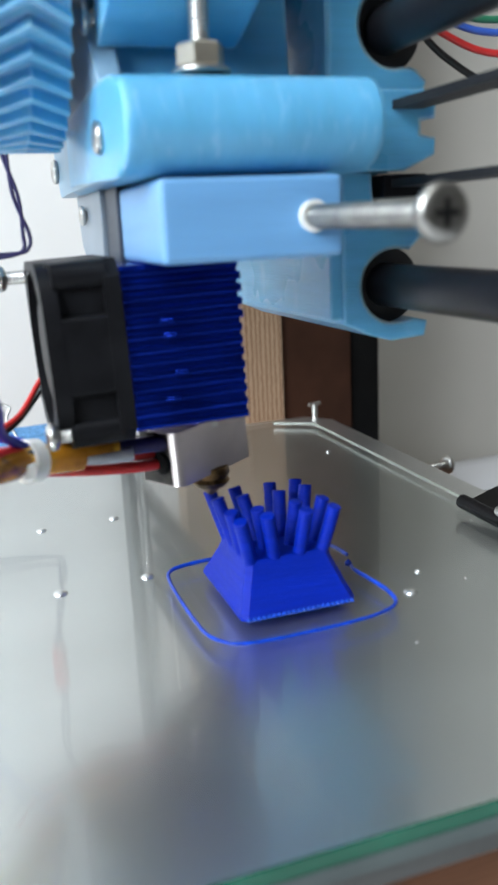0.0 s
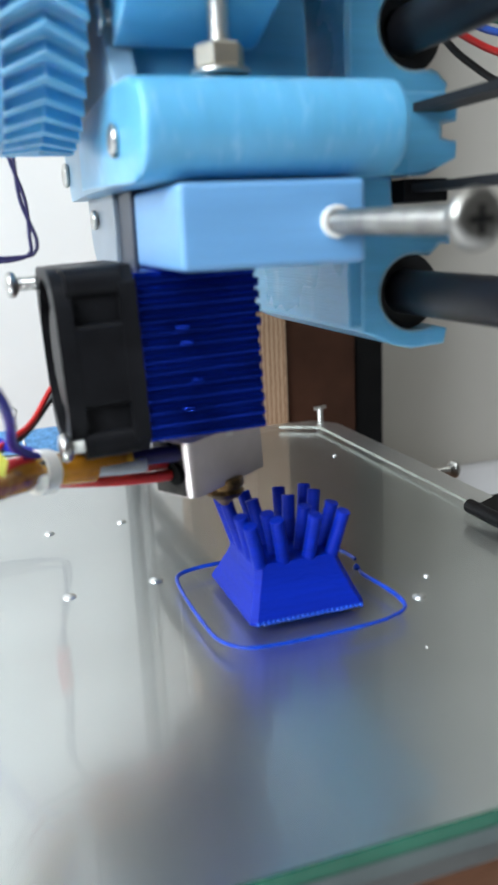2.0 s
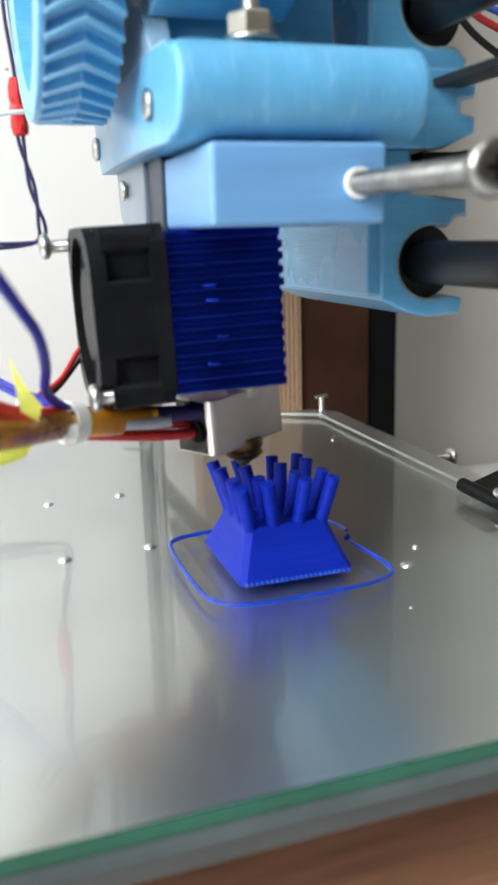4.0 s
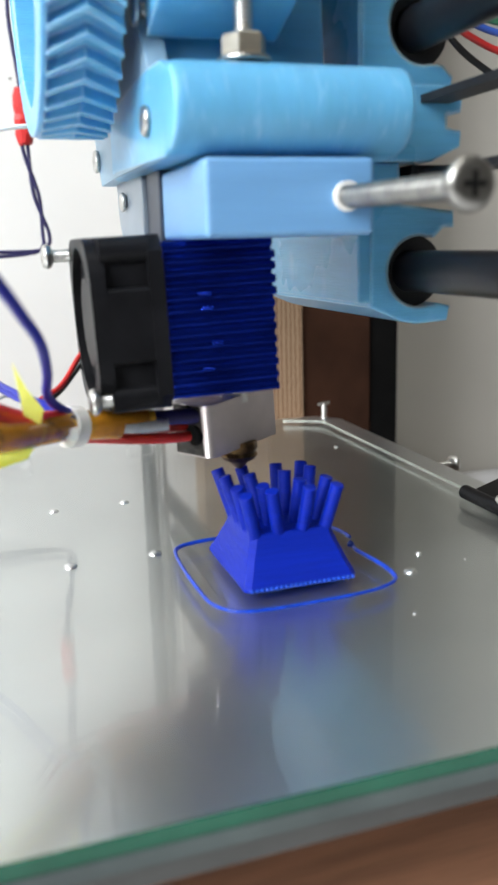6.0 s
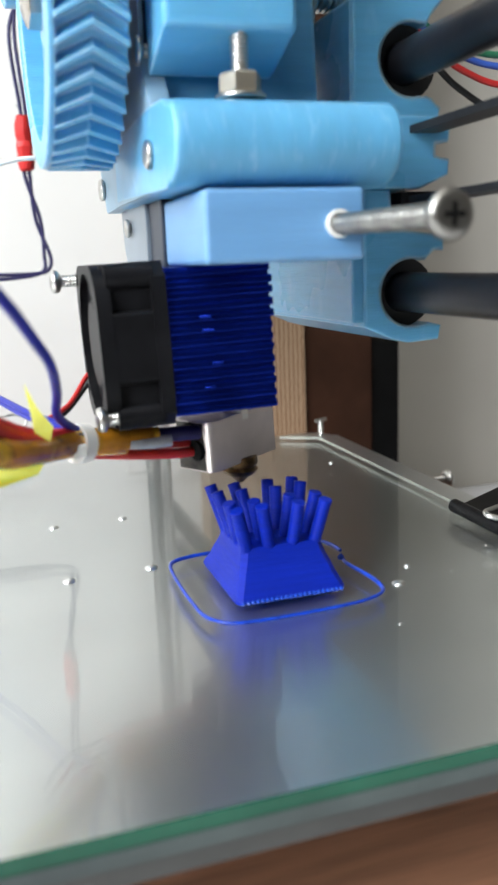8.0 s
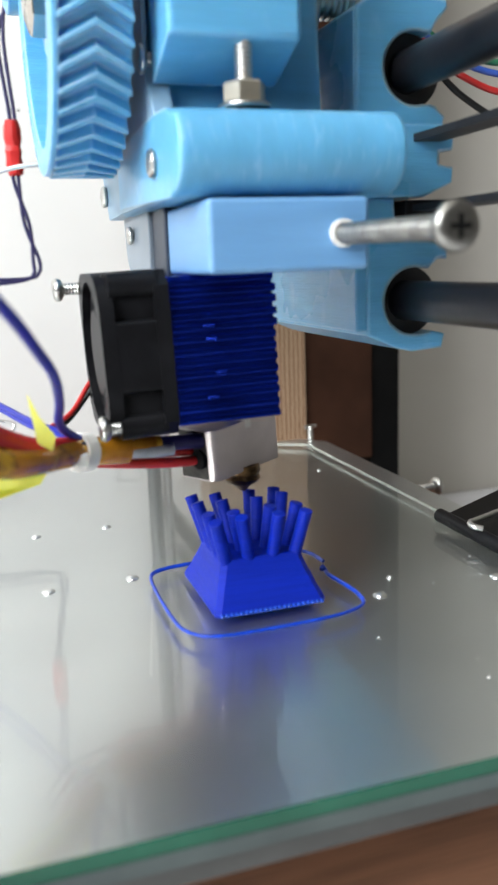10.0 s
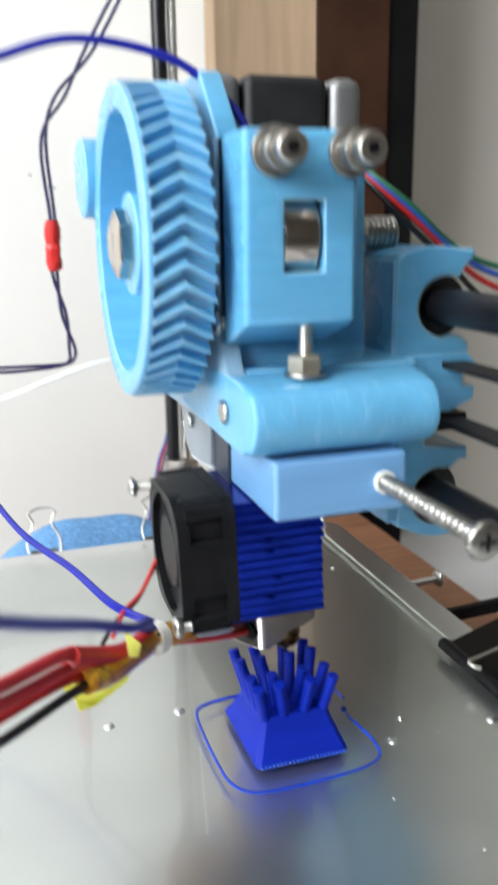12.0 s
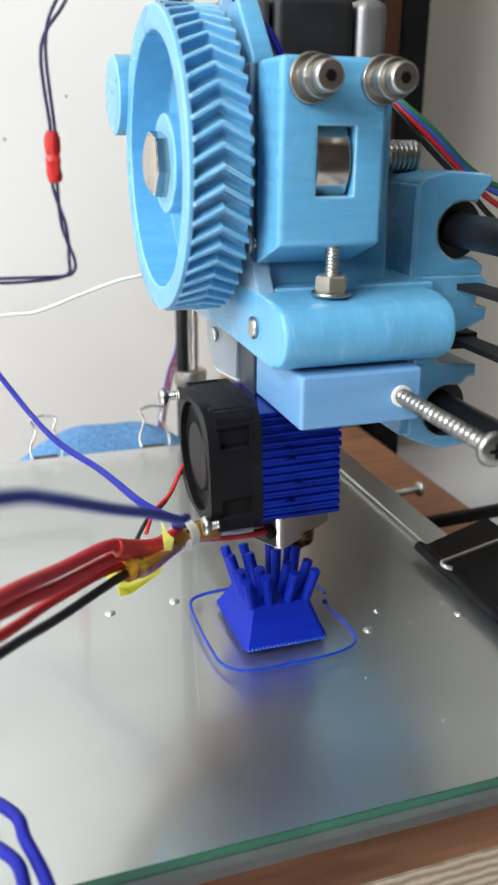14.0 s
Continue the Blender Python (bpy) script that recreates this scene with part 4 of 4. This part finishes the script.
    # motor wires
    for k, (m, o) in enumerate(((M_RED, 0), (M_SKYW, 1.6), (M_GREEN, 2.6), (M_WIREK, -2.4))):
        part("motor_lead", tube([(15, 36, 138 + o * 0.3), (18, 26, 131 + o * 0.5), (27, 20, 121.3 + o), (37.7, 20, 112.6 + o), (48.9, 20, 105 + 1.8 * o), (62, 16, 101 + 2.6 * o), (90, 8, 104 + 3 * o), (140, 0, 112)], 0.75, 8), m, c, "thin motor wire")


CARR = carriage()
hot_end(CARR)
loom(CARR)
GEAR_AT = (-38.2, 16.5, 116.0)
GEAR_OB = part("drive_gear", gear_mesh(), M_SKYZ, CARR, "large sky-blue herringbone gear", 30)
part("gear_hub", lathe([(10.4, -4.8), (10.8, -4.4), (10.8, 6), (10.8, 6.2)], (0, 0, 0), (1, 0, 0), 36), M_SKYZ, GEAR_OB)
# black disc on the solid web, painting the shade of a hole
part("hole_disc", rod((2.2, -13.5, 11), (2.45, -13.5, 11), 3.2, 20), M_BLACK, GEAR_OB)
part("bolt_head", lathe([(4.2, -8.8), (6.6, -8.0), (7.3, -7.4), (7.4, -4.8), (7.0, -4.7)], (0, 0, 0), (1, 0, 0), 6), M_BEAR, GEAR_OB, "nickel hexagon bolt head", 25)


# ---- rods, belts, wiring that stays with the frame ----
for z in (101.5, 57.2):
    solo("guide_rod", rod((24.4, -330, z), (24.4, 262, z), 4.0, 28, chamfer=0.4), M_ROD, "smooth black horizontal guide rod", "rod", "carriage guide rods")
for z in (88.6, 75.4):
    solo("drive_belt", box(23.5, 29.5, -330, 250, z - 0.7, z + 0.7), M_RUB, "black toothed rubber drive belt", "belt", "drive belts")


def loose_cables():
    hang = thing("connector_cable", 0, 200, 60, "dark wire pair joined by a red wrapped connector", "cable")
    def P(x, z):
        return (x, 0, z - 60)
    for o in (-0.9, 0.9):
        part("wire", tube([P(20 + o, 240), P(-8 + o * 2, 192), P(-22 - o * 2, 172), P(-30 + o, 155), P(-28.5 + o, 124), P(-29 + o, 112)], 0.75, 8), M_NAVY, hang)
        part("wire", tube([P(-29 + o, 112), P(-29 + o, 100), P(-26.4 - o, 84), P(-24 + o * 1.3, 70), P(-24.5 + o, 64.5), P(-29 + o, 62.4 + o * 0.4), P(-44, 61.8 + o), P(-60, 62 + o), P(-120, 64)], 0.75, 8), M_NAVY, hang)
    rng = random.Random(3)
    b = lathe([(2.0, -0.6), (2.9, 0.0), (3.3, 3), (3.0, 6), (3.3, 8.5), (2.9, 10.5), (3.3, 13), (3.2, 17), (2.8, 19.6), (1.9, 20.2)], (-29, 0, 43.0), (-29, 0, 63), 12)
    for v in b.verts:
        v.co += Vector((rng.uniform(-0.35, 0.35), rng.uniform(-0.35, 0.35), rng.uniform(-0.3, 0.3)))
    part("connector", b, M_RED, hang, "lumpy red wrapped connector", 20)
    z = thing("frame_cable", 0, 215, -40, "red and navy wires running down the frame", "cable")
    for o, m in ((0.0, M_RED), (1.5, M_NAVY), (-1.2, M_SKYW)):
        part("wire", tube([(14 + o, 10, 420), (13.2 + o, 10, 110), (10.9 + o, 10, 65), (5.6 + o, 10, 47.7), (1.0 + o, 10, 26), (-1.2 + o, 10, 11.5), (-3 + o, 9, 0)], 0.6, 8), m, z)
    return hang


def bed_cable():
    w = thing("blue_cable_loop", -100, -70, 0, "thick blue wires looping over the bed corner", "cable")
    part("wire", tube([(-40, 60, 1.6), (-14, 36, 9), (8.8, 10.4, 12.6), (12.5, 1.3, 12), (15.6, -10, 10), (17, -26, 4), (12, -46, -12), (-20, -60, -30)], 1.15, 10), M_BLUEW, w)
    part("wire", tube([(-40, 40, 1.6), (-10, 18, 9), (8.4, 0.8, 12), (11.8, -8.8, 10.6), (13, -24, 4), (7, -44, -12), (-22, -56, -30)], 1.15, 10), M_BLUEW, w)
    return w


bed_cable()
HANG = loose_cables()
BED_THINGS.append(HANG)


def cloth():
    b = bmesh.new()
    nx, ny = 40, 14
    grid = []
    for i in range(nx + 1):
        row = []
        for j in range(ny + 1):
            u, v = i / nx, j / ny
            x = -80 + 88 * u
            y = 158 + 34 * v
            h = 40 * max(0.0, math.sin(math.pi * u)) ** 0.28 * max(0.0, math.sin(math.pi * v)) ** 0.4
            h += 0.8 * math.sin(17 * u + 4 * v) * math.sin(math.pi * v) * math.sin(math.pi * u)
            row.append(b.verts.new((x, y, -39.4 + h)))
        grid.append(row)
    for i in range(nx):
        for j in range(ny):
            b.faces.new((grid[i][j], grid[i + 1][j], grid[i + 1][j + 1], grid[i][j + 1]))
    ext = bmesh.ops.extrude_face_region(b, geom=b.faces[:])
    bmesh.ops.translate(b, vec=(0, 0, -0.6), verts=[v for v in ext["geom"] if isinstance(v, bmesh.types.BMVert)])
    return solo("blue_cloth", b, M_CLOTH, "bunched blue mesh cloth lying behind the bed", "cloth")


cloth()


# ---- what moves ----
def motions():
    for ob in BED_THINGS:
        base = ob.matrix_world.copy()
        walk(ob, [(t, Matrix.Translation((d * MM, 0, 0)) @ base) for t, d in BED])
    walk(CARR, [(t, Matrix.Translation((0, d * MM, 0))) for t, d in CARRIAGE])
    walk(GEAR_OB, [(t, pose(GEAR_AT[0] * MM, GEAR_AT[1] * MM, GEAR_AT[2] * MM, -a, 0, 0)) for t, a in GEAR])


motions()
